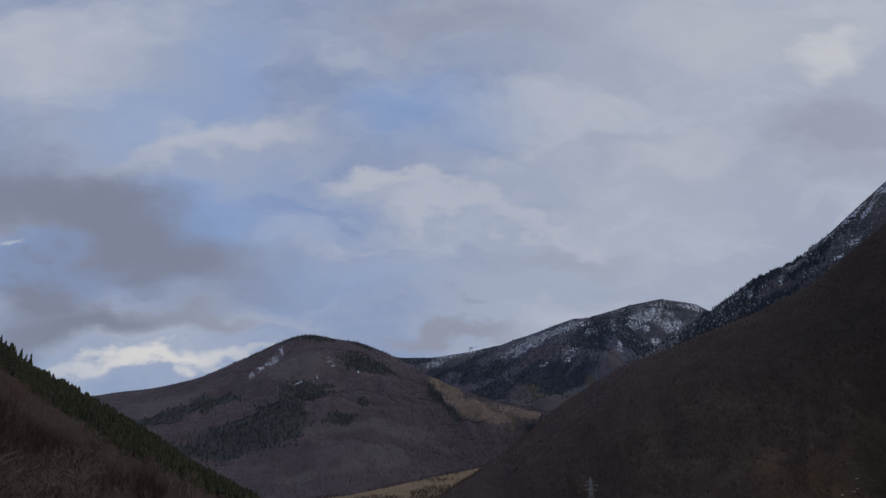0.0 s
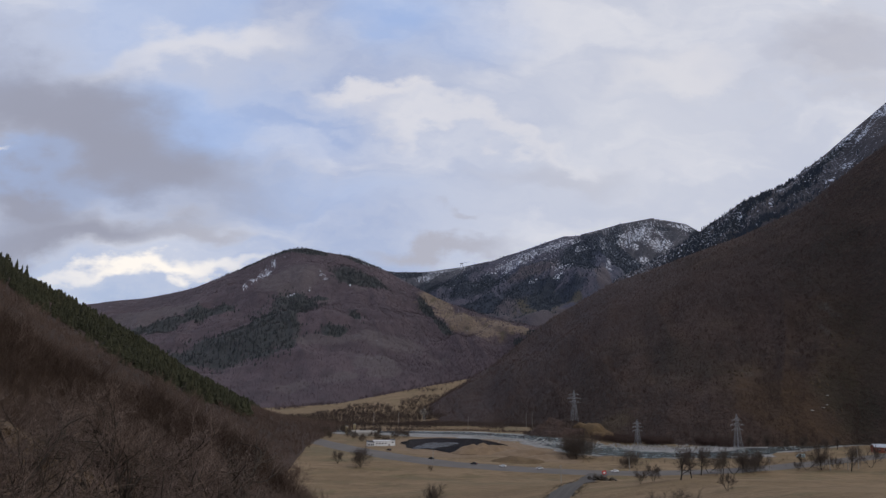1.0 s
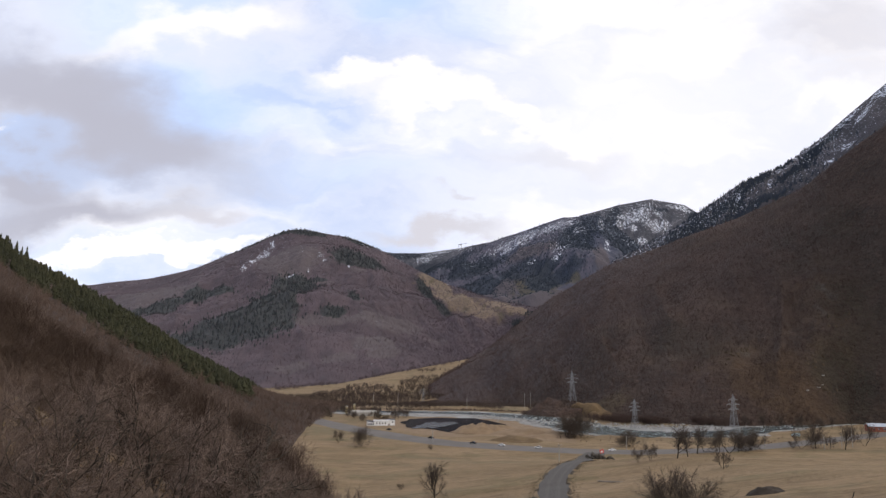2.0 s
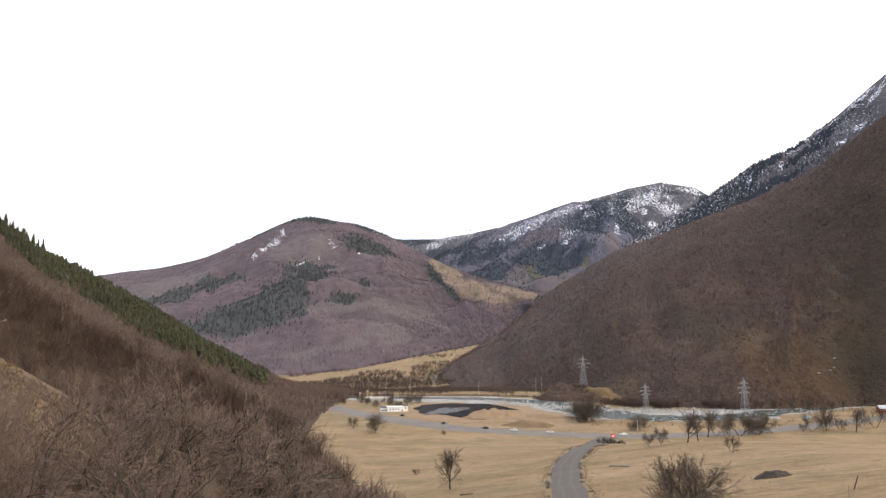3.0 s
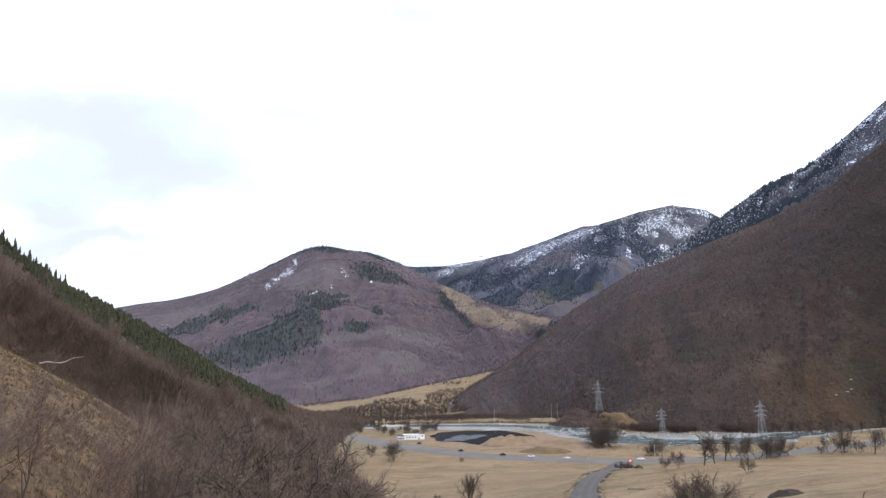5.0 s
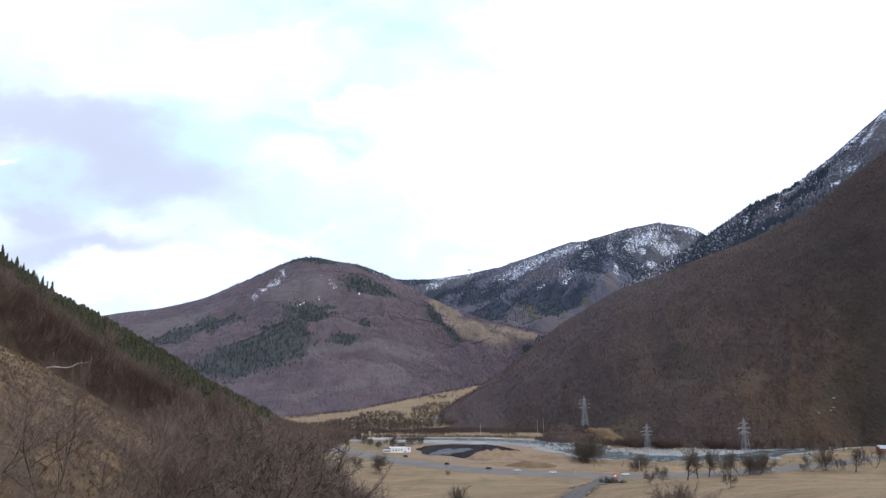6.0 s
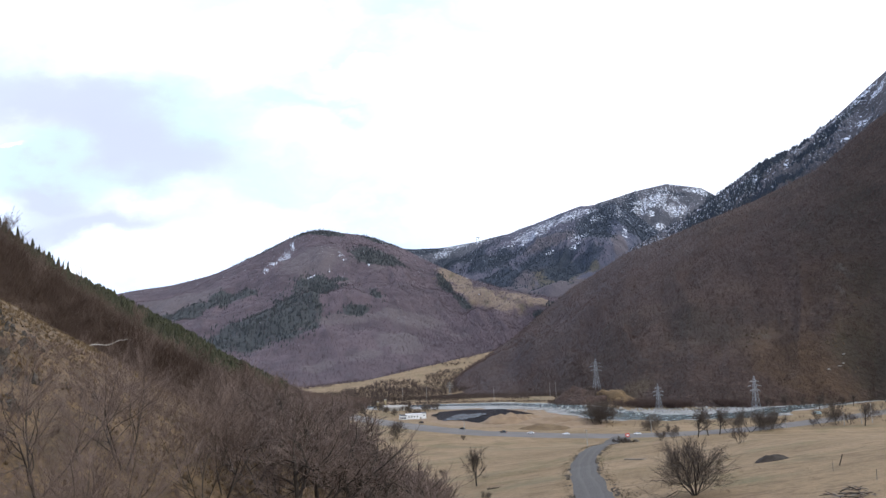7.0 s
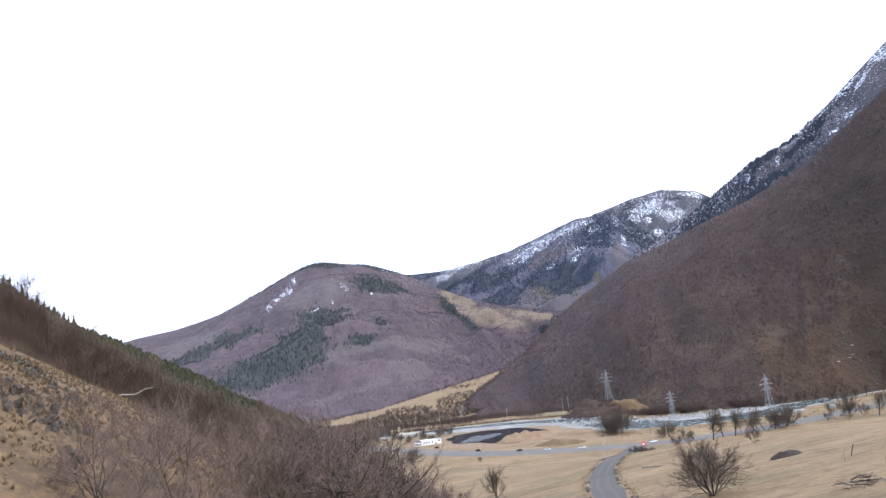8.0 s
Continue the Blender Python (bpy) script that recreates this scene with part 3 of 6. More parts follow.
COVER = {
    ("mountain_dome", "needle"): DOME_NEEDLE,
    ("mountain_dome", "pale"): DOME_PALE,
    ("mountain_dome", "open"): DOME_SUNLIT_GRASS,
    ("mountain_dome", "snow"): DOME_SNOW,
    ("mountain_snowy", "needle"): SNOWY_NEEDLE,
    ("mountain_snowy", "snow"): SNOWY_SNOW,
    ("mountain_snowy", "pale"): SNOWY_PALE,
    ("mountain_snowy", "open"): SNOWY_OPEN,
    ("mountain_cap", "snow"): CAP_SNOW,
    ("mountain_cap", "needle"): CAP_NEEDLE,
    ("ridge_saddle", "snow"): SADDLE_SNOW,
    ("ridge_saddle", "needle"): SADDLE_NEEDLE,
    ("ridge_snowy", "snow"): RIDGE_SNOW,
    ("ridge_snowy", "needle"): RIDGE_NEEDLE,
}
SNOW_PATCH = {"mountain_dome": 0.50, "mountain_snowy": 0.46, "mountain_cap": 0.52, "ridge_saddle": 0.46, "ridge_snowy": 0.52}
# thin snow between the stems towards the top of each
SNOW_DUST = {"mountain_dome": 0.20, "mountain_snowy": 0.40, "mountain_cap": 0.52, "ridge_saddle": 0.42, "ridge_snowy": 0.50}


class Slope:
    """A hillside between a foot line and a ridge line, with its far side falling away behind."""

    def __init__(self, foot, ridge, curve=1.0, rough=0.0, size=200, seed=1, gully=0.0, gap=120, round=0.0):
        self.foot, self.ridge = np.array(foot, float), np.array(ridge, float)
        self.curve, self.rough, self.size, self.seed = curve, rough, size, seed
        self.gully, self.gap, self.round = gully, gap, round

    def line(self, pts, u):
        t = np.linspace(0, 1, len(pts))
        return np.stack([np.interp(u, t, pts[:, k]) for k in range(3)], -1)

    def at(self, u, v):
        u, v = np.asarray(u, float), np.asarray(v, float)
        a = self.line(self.foot, u)
        b = sum(self.line(self.ridge, np.clip(u + k * self.round, 0, 1)) for k in (-1, -0.5, 0, 0.5, 1)) / 5
        w = np.clip(v, 0, 1)
        p = a + (b - a) * w[..., None]
        p[..., 2] = a[..., 2] + (b[..., 2] - a[..., 2]) * w ** self.curve
        p[..., 2] += self.rough * fbm(p[..., 0], p[..., 1], self.size, 5, self.seed) * np.sqrt(np.clip(4 * w * (1 - w), 0.03, 1))
        if self.gully:
            # ribs and gullies that run down the slope
            along = u * np.linalg.norm(self.ridge[-1] - self.ridge[0])
            rib = 1 - 2 * np.abs(fbm(along + 0.5 * self.gap * fbm(p[..., 0], p[..., 1], 2 * self.gap, 2, self.seed + 5), w * 1.1 * self.gap, self.gap, 4, self.seed + 9))
            p[..., 2] += self.gully * (rib - 0.5) * np.clip(4 * w * (1 - w), 0.0, 1)
        back = np.clip(v - 1, 0, 1)[..., None]
        way = (b - a) * [1, 1, 0]
        p = p + way * back * 0.9
        p[..., 2] -= back[..., 0] * (b[..., 2] - a[..., 2]) * 1.05
        return p

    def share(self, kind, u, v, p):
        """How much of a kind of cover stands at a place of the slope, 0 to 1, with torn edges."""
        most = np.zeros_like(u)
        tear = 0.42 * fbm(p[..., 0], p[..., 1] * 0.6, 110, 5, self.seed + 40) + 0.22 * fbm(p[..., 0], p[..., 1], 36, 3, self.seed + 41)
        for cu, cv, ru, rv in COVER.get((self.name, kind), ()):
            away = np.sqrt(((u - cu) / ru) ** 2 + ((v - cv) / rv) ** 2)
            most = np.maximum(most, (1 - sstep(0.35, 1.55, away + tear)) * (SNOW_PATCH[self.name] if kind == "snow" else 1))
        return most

    def build(self, name, material, nu, nv, label):
        u, v = np.meshgrid(np.linspace(0, 1, nu), np.r_[np.linspace(0, 1, nv), 1.05, 1.2, 1.5, 2.0])
        p = self.at(u, v)
        ob = sheet(name, p.reshape(-1, 3), grid_faces(nv + 4, nu), material)
        self.name = name
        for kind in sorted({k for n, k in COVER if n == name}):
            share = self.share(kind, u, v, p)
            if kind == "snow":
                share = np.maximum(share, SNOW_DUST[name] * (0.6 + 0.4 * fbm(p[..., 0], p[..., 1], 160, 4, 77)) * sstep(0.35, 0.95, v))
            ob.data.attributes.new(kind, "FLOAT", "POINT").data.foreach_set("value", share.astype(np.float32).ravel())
        return tagged(ob, label, "hillside", kind="structure")


SLOPES = {
    "hillside_west": Slope(
        [(-55, 838, -34.8), (-80, 718, -30.7), (-82, 597, -30.5), (-76, 477, -29.4), (-70, 327, -24.5), (-75, 218, -18), (-100, 138, -8.3), (-170, 79, 5.3)],
        [(-132, 897, -41.3), (-205, 799, -10.5), (-281, 752, 39.4), (-328, 694, 81.9), (-363, 606, 114.2), (-376, 567, 137.5), (-440, 530, 193), (-500, 434, 268)],
        1.0, 5.0, 90, 4),
    "hillside_wood": Slope(
        [(-140, 17, 59.1), (-112, 48, 30.1), (-92, 67, 16), (-80, 79, 8.3), (-70, 89, 2.7), (-60, 96, -1.8), (-52, 102, -5.1), (-44, 106, -7.4), (-36, 110, -9.6), (-28, 114, -10.8), (-18, 118, -11.1), (0, 126, -12.5)],
        [(-150, 55, 115.4), (-112, 81, 79.8), (-94, 97, 59.8), (-84, 107, 50.7), (-77, 118, 42.5), (-69, 125, 36.1), (-61, 132, 28.7), (-52, 136, 22.9), (-43, 138, 19.8), (-35, 139, 16.2), (-27, 139, 11.2), (-12, 139, -1.8)],
        1.0, 1.2, 22, 6),
    "hillside_east": Slope(
        [(-70, 1237, -56.5), (100, 977, -42.1), (150, 828, -35.2), (180, 688, -29.9), (215, 623, -30), (262, 597, -30.5), (320, 607, -31.1), (400, 638, -29.9), (520, 598, -27.5), (640, 418, -19.9)],
        [(-20, 1357, -54.6), (150, 1459, 51.5), (262, 1399, 145.2), (365, 1343, 208.7), (466, 1255, 244), (541, 1156, 268.9), (594, 1038, 294.9), (630, 940, 339.8), (690, 823, 396.8), (800, 588, 485.9)],
        1.0, 15.0, 130, 7, 12.0, 120),
    "field_slope": Slope(
        [(-420, 928, -38.1), (-215, 928, -38.1), (-120, 958, -39.9), (-60, 1017, -42.5), (0, 1098, -43.2), (60, 1198, -41.2)],
        [(-460, 1338, -45.5), (-280, 1318, -40.3), (-171, 1449, -32), (-31, 1601, -6), (134, 1703, 25), (240, 1743, 34.6)],
        1.35, 2.5, 150, 27),
    "mountain_dome": Slope(
        [(-900, 1496, -78.9), (-700, 1417, -69.2), (-560, 1357, -62.6), (-430, 1327, -56.9), (-300, 1327, -52.9), (-200, 1428, -44.8), (-110, 1519, -38.2), (-20, 1610, -19.6), (40, 1661, -8.6), (90, 1701, -0.9), (130, 1720, 5), (180, 1740, 9), (240, 1760, 14), (310, 1780, 18), (400, 1790, 22)],
        [(-1592, 3021, 293.3), (-1420, 3326, 361.4), (-1149, 3329, 412.3), (-944, 3283, 484.1), (-815, 3235, 531), (-680, 3189, 592.9), (-564, 3140, 604.8), (-440, 3138, 579.9), (-321, 3086, 552.9), (-160, 2991, 471.4), (14, 2700, 344.7), (126, 2480, 273.3), (231, 2300, 217.3), (337, 2130, 176.9), (458, 2000, 160)],
        1.0, 48.0, 300, 11, 22.0, 260, 0.04),
    "mountain_snowy": Slope(
        [(-500, 2409, 107.3), (-250, 2409, 107.3), (0, 2408, 97.3), (300, 2307, 83.3), (600, 2206, 69.2), (900, 2209, 119.1)],
        [(-60, 3277, 391.3), (225, 3539, 578.1), (478, 3645, 681), (778, 3753, 812.8), (985, 3734, 824), (1135, 3336, 545)],
        1.15, 75.0, 380, 15, 60.0, 260),
    "mountain_cap": Slope(
        [(600, 3522, 291.6), (850, 3522, 291.6), (1100, 3522, 291.6), (1350, 3522, 291.6), (1600, 3522, 291.6)],
        [(991, 4260, 922.9), (1246, 4265, 1001), (1465, 4268, 1046), (1659, 4215, 1001), (1808, 4158, 884.9)],
        1.0, 40.0, 400, 19, 40.0, 160),
    "ridge_saddle": Slope(
        [(-900, 3721, 279.7), (-600, 3721, 279.7), (-300, 3721, 279.7), (0, 3721, 279.7), (300, 3721, 279.7)],
        [(-396, 4549, 728.4), (-206, 4548, 704.5), (-15, 4548, 704.5), (252, 4551, 747.4), (443, 4553, 791.3)],
        1.0, 30.0, 400, 21),
    "ridge_snowy": Slope(
        [(450, 1507, 110.7), (560, 1459, 133.7), (640, 1410, 156.6), (700, 1311, 182.5), (760, 1213, 208.4), (900, 1014, 240.2)],
        [(568, 2020, 314.7), (745, 1951, 412), (904, 1883, 527.2), (1008, 1835, 568.1), (1089, 1779, 633.6), (1388, 1556, 924.3)],
        1.0, 26.0, 200, 23, 26.0, 90),
}


# pale ledges on the east slope: place along and up it, half width
LEDGES = [(0.723, 0.119, 2.2), (0.723, 0.094, 2.1), (0.698, 0.088, 1.9), (0.717, 0.088, 2.3)]

# brown crags on the east slope: place along and up it, size
CRAGS = [(0.566, 0.201, 5.0), (0.585, 0.233, 4.0), (0.553, 0.17, 3.5), (0.704, 0.151, 4.5), (0.711, 0.176, 4.0), (0.748, 0.283, 5.0), (0.73, 0.082, 3.5), (0.509, 0.157, 3.0)]


def build_land():
    build_ground()
    s = SLOPES
    s["hillside_west"].build("hillside_west", M["hill_near"], 160, 90, "steep hillside under leafless brown forest")
    s["hillside_wood"].build("hillside_wood", M["litter"], 90, 40, "steep wooded bank covered in brown leaf litter")
    s["hillside_east"].build("hillside_east", M["hill_near"], 220, 110, "steep hillside under leafless reddish-brown forest")
    s["field_slope"].build("field_slope", M["grass"], 120, 60, "pale dry grass field sloping up to the woods")
    s["mountain_dome"].build("mountain_dome", M["hill_dome"], 420, 300, "rounded far mountain with leafless woods, purplish partly from painted haze")
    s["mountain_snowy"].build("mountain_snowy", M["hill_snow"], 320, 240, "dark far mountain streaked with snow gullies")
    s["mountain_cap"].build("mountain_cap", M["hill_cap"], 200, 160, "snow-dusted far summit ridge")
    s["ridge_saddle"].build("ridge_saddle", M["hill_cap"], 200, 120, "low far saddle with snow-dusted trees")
    s["ridge_snowy"].build("ridge_snowy", M["hill_ridge"], 360, 200, "rocky ridge with conifers and snow patches")


build_land()


# ---------------------------------------------------------------- woods seen from far


def tufts(name, feet, heights, spikes, spread, width, material, label, seed, low=0.25, lighter=0.0):
    """Leafless trees seen from far: a stem and rising twigs each."""
    rng = np.random.default_rng(seed)
    n = len(feet)
    a = rng.uniform(0, 2 * np.pi, (n, spikes))
    start = rng.uniform(low * 0.5, low + 0.25, (n, spikes))
    rise = rng.uniform(0.5, 1.0, (n, spikes))
    out = spread * np.sqrt(rng.uniform(0.05, 1, (n, spikes))) * (1.25 - 0.75 * rise)
    out[:, 0], rise[:, 0], start[:, 0] = 0.03, 1.0, 0.0
    h = heights[:, None]
    tip = np.stack([np.cos(a) * out * h, np.sin(a) * out * h, rise * h], -1) + feet[:, None]
    base = np.stack([0 * a, 0 * a, start * h], -1) + feet[:, None]
    b = rng.uniform(0, np.pi, (n, spikes))
    side = np.stack([np.cos(b), np.sin(b), 0 * b], -1) * (width * h)[..., None]
    verts = np.stack([base - side, base + side, tip], 2).reshape(-1, 3)
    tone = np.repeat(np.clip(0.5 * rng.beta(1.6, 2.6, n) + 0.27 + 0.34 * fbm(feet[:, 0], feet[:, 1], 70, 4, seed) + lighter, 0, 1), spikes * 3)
    faces = np.arange(n * spikes * 3).reshape(-1, 3)
    return tagged(sheet(name, verts, faces, material, tone, False), label, "forest", kind="stuff")


def conifers(name, feet, heights, layers, sides, material, label, seed, wide=0.24):
    """Conifers seen from far: ragged tiers."""
    rng = np.random.default_rng(seed)
    n = len(feet)
    parts, tones = [], []
    tone = np.clip(0.5 * rng.beta(2, 2.4, n) + 0.25 + 0.4 * fbm(feet[:, 0], feet[:, 1], 30, 3, seed), 0, 1)
    for k in range(layers):
        lo, hi = 0.08 + 0.82 * k / layers, min(1.0, 0.08 + 0.82 * (k + 1.9) / layers)
        r = (wide - 0.8 * wide * k / layers) * heights
        a = np.linspace(0, 2 * np.pi, sides, endpoint=False)[None] + rng.uniform(0, 6.3, (n, 1))
        rr = r[:, None] * rng.uniform(0.6, 1.25, (n, sides))
        zz = heights[:, None] * (lo + rng.uniform(-0.05, 0.05, (n, sides)))
        ring = np.stack([np.cos(a) * rr, np.sin(a) * rr, zz], -1) + feet[:, None]
        top = np.stack([0 * heights, 0 * heights, heights * hi], -1) + feet
        tri = np.stack([ring, np.roll(ring, -1, 1), np.repeat(top[:, None], sides, 1)], 2)
        parts.append(tri.reshape(n, -1, 3))
        tones.append(np.repeat(tone[:, None], sides * 3, 1))
    verts = np.concatenate(parts, 1).reshape(-1, 3)
    tone = np.concatenate(tones, 1).ravel()
    faces = np.arange(len(verts)).reshape(-1, 3)
    return tagged(sheet(name, verts, faces, material, tone, False), label, "forest", kind="stuff")


def scatter(slope, n, seed, u=(0, 1), v=(0.0, 1.0)):
    rng = np.random.default_rng(seed)
    uu, vv = rng.uniform(*u, n), rng.uniform(*v, n)
    return uu, vv, slope.at(uu, vv), rng


def build_woods():
    west, east = SLOPES["hillside_west"], SLOPES["hillside_east"]
    # brown woods of the near slopes
    u, v, p, rng = scatter(west, 15000, 31, v=(0.02, 1.0))
    clump = fbm(p[:, 0], p[:, 1], 40, 4, 2)
    line = np.interp(u, [0.18, 0.27, 0.40, 0.48, 0.53, 0.55, 0.57, 0.62, 0.66, 0.70, 1.0], [0.62, 0.42, 0.25, 0.31, 0.33, 0.39, 0.48, 0.58, 0.66, 0.75, 0.78])
    pine = (v + 0.07 * clump > line) & (u + 0.05 * fbm(p[:, 0], p[:, 1], 30, 2, 9) > 0.19)
    bare = ~pine
    tufts("bare_forest", p[bare] - (0, 0, 0.5), rng.uniform(3.5, 7.5, bare.sum()), 24, 0.75, 0.008, M["bank_twig"], "dense leafless brown forest on a steep slope", 32)
    keep = pine & (rng.uniform(0, 1, len(p)) < 0.62 - 0.16 * sstep(0.60, 0.70, u) + 0.7 * clump)
    tall = rng.uniform(4, 9, keep.sum()) * (1 + 0.35 * clump[keep] + 0.3 * sstep(0.55, 0.40, u[keep]) - 0.25 * sstep(0.58, 0.68, u[keep]))
    conifers("conifer_forest", p[keep] - (0, 0, 1.0), tall, 6, 8, M["needle"], "belt of dark green conifers along a ridge", 33, 0.36)
    u, v, p, rng = scatter(west, 45, 35, u=(0.55, 0.85), v=(0.93, 1.0))
    conifers("ridge_pines", p - (0, 0, 0.5), rng.uniform(9, 16, len(p)), 7, 7, M["needle"], "scattered tall dark pines on the ridge line", 36, 0.20)
    u, v, p, rng = scatter(east, 27000, 41, v=(0.0, 1.0))
    for lu, lv, _ in LEDGES + CRAGS:
        q = east.at(np.array([lu]), np.array([lv]))[0]
        clear = (np.abs(p[:, 0] - q[0]) > 9) | (np.abs(p[:, 1] - q[1] + 9) > 14)
        p = p[clear]
    # haze put into the twig tone: paler with distance, darker at the near end
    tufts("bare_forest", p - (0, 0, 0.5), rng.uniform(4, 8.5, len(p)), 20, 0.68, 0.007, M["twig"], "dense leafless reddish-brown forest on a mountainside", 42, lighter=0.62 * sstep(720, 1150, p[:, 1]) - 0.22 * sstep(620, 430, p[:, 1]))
    # brushwood that fills the bank behind the spur
    u, v, p, rng = scatter(SLOPES["hillside_wood"], 21000, 91, u=(0.05, 0.98), v=(0.0, 1.03))
    tufts("bank_brushwood", p - (0, 0, 0.2), rng.uniform(1.6, 4.2, len(p)) + 2.2 * sstep(0.8, 0.95, v), 24, 1.0, 0.0055, M["bank_twig"], "dense brown brushwood on a steep bank", 92, 0.15)
    rng = np.random.default_rng(77)
    a, r = rng.uniform(0, 6.28, 1500), np.sqrt(rng.uniform(0, 1.2, 1500))
    x, y = 150 + 44 * r * np.cos(a), 704 + 30 * r * np.sin(a)
    z = ground_height(x, y) + 14.0 * np.clip(1 - r ** 1.6, 0, 1) - 1.2
    tufts("knoll_scrub", np.stack([x, y, z], -1)[(x < 166) | (fbm(x, y, 12, 3, 3) > 0.35)], rng.uniform(2, 5.5, ((x < 166) | (fbm(x, y, 12, 3, 3) > 0.35)).sum()), 26, 0.8, 0.008, M["scrub_twig"], "brown leafless scrub on a knoll", 78)
    t = rng.uniform(0, 1, 4200)
    x = np.interp(t, [0, 0.2, 0.5, 0.75, 1], [165, 200, 262, 330, 470]) + rng.normal(0, 6, 4200)
    y = np.interp(t, [0, 0.2, 0.5, 0.75, 1], [650, 612, 612, 648, 700]) + rng.normal(0, 8, 4200)
    keep = fbm(x, y, 30, 3, 31) > -0.4
    tufts("bank_scrub_and_shade", np.stack([x, y, ground_height(x, y) - 0.3], -1)[keep], rng.uniform(3, 10, keep.sum()), 26, 0.65, 0.008, M["twig"], "dark leafless scrub along the river bank", 79)
    # a dark line of twigs added for the shadow along the far bank
    x, y = rng.uniform(-140, 120, 1500), rng.normal(748, 4, 1500)
    tufts("bank_scrub_and_shade", np.stack([x, y - 0.3 * np.clip(x - 60, 0, 99), ground_height(x, y) - 0.3], -1), rng.uniform(1, 3.5, 1500), 22, 0.8, 0.012, M["twig"], "row of low dark twigs standing in for shade on the far river bank", 87)
    x, y = rng.uniform(95, 330, 330), rng.uniform(470, 522, 330)
    keep = fbm(x, y, 24, 3, 33) > 0.18
    tufts("bank_scrub_and_shade", np.stack([x, y, ground_height(x, y) - 0.2], -1)[keep], rng.uniform(1, 4, keep.sum()), 20, 0.6, 0.014, M["bank_twig"], "low brown scrub between road and river", 80)
    # belts of scrub on the far side of the river and below the field
    rng = np.random.default_rng(71)
    x, y = rng.uniform(-200, 200, 9000), rng.uniform(762, 1010, 9000)
    lump = fbm(x, y * 0.6, 60, 4, 12)
    belt = lump > 0.04 - 0.34 * sstep(760, 880, y) - 0.3 * sstep(110, 50, np.abs(x - 130))
    feet = np.stack([x, y, ground_height(x, y) - 0.3], -1)[belt]
    tufts("river_scrub", feet, rng.uniform(3, 9, len(feet)) * (0.75 + 0.7 * np.clip(lump[belt], 0, 1)), 26, 0.75, 0.008, M["scrub_twig"], "purplish brown leafless scrub beyond the river", 72)
    x, y = rng.uniform(-125, -8, 1500), rng.uniform(596, 720, 1500)
    keep = (fbm(x, y, 34, 3, 35) + 0.45 * sstep(-70, -95, x) > 0.22) & (np.abs(x + 30 - 0 * y) > 16) & (x + (y - 618) * 0.55 < -108) | (fbm(x, y, 20, 3, 37) > 0.32) & (y > 650)
    tufts("yard_scrub", np.stack([x, y, ground_height(x, y) - 0.3], -1)[keep], rng.uniform(4, 10, keep.sum()), 26, 0.6, 0.009, M["scrub_twig"], "leafless scrub round the gate and shed", 70)
    u, v, p, rng = scatter(SLOPES["field_slope"], 11000, 73, v=(0.02, 0.9))
    lump = fbm(p[:, 0], p[:, 1] * 0.5, 60, 4, 14)
    belt = (lump * 0.9 + 0.75 * sstep(0.40, 0.9, u) - 1.7 * (v - 0.42) > -0.05)
    tufts("field_scrub", p[belt] - (0, 0, 0.3), rng.uniform(4, 10, belt.sum()), 22, 0.7, 0.011, M["scrub_twig"], "leafless trees scattered below a dry field", 74)
    u, v, p, rng = scatter(SLOPES["field_slope"], 1100, 75, v=(0.90, 1.06))
    keep = fbm(p[:, 0], p[:, 1], 50, 3, 16) > -0.25
    tufts("field_hedge", p[keep] - (0, 0, 0.5), rng.uniform(5, 11, keep.sum()), 18, 0.5, 0.014, M["twig_haze_far"], "leafless trees along the top of a dry field", 76)
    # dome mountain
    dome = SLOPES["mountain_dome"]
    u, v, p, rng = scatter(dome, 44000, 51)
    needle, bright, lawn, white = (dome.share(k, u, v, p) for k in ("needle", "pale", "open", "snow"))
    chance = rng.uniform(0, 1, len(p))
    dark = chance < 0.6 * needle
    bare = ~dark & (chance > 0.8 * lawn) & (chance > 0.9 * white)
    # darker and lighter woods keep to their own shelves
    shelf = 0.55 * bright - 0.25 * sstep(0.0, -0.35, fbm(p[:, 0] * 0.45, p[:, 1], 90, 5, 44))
    tufts("bare_forest", p[bare], rng.uniform(6, 11, bare.sum()), 8, 0.6, 0.016, M["twig_haze_far"], "leafless woods on a far mountain, purplish partly from painted haze", 52, lighter=shelf[bare])
    conifers("conifer_forest", p[dark], rng.uniform(6, 12, dark.sum()), 3, 6, M["needle_haze_far"], "dark conifer stands on a far mountain", 53)
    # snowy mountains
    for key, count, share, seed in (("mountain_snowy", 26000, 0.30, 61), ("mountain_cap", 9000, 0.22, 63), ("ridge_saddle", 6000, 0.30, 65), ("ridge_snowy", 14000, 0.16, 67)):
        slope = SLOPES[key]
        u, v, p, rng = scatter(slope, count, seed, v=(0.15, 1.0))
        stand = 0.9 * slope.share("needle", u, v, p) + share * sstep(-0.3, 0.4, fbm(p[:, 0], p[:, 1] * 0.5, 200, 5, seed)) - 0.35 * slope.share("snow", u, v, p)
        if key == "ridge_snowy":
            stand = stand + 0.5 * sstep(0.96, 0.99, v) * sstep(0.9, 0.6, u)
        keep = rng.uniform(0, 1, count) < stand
        conifers("conifer_forest", p[keep], rng.uniform(5, 11, keep.sum()), 2, 5, M["needle_haze_blue"], "dark conifers on a snowy far mountain", seed + 1)


build_woods()


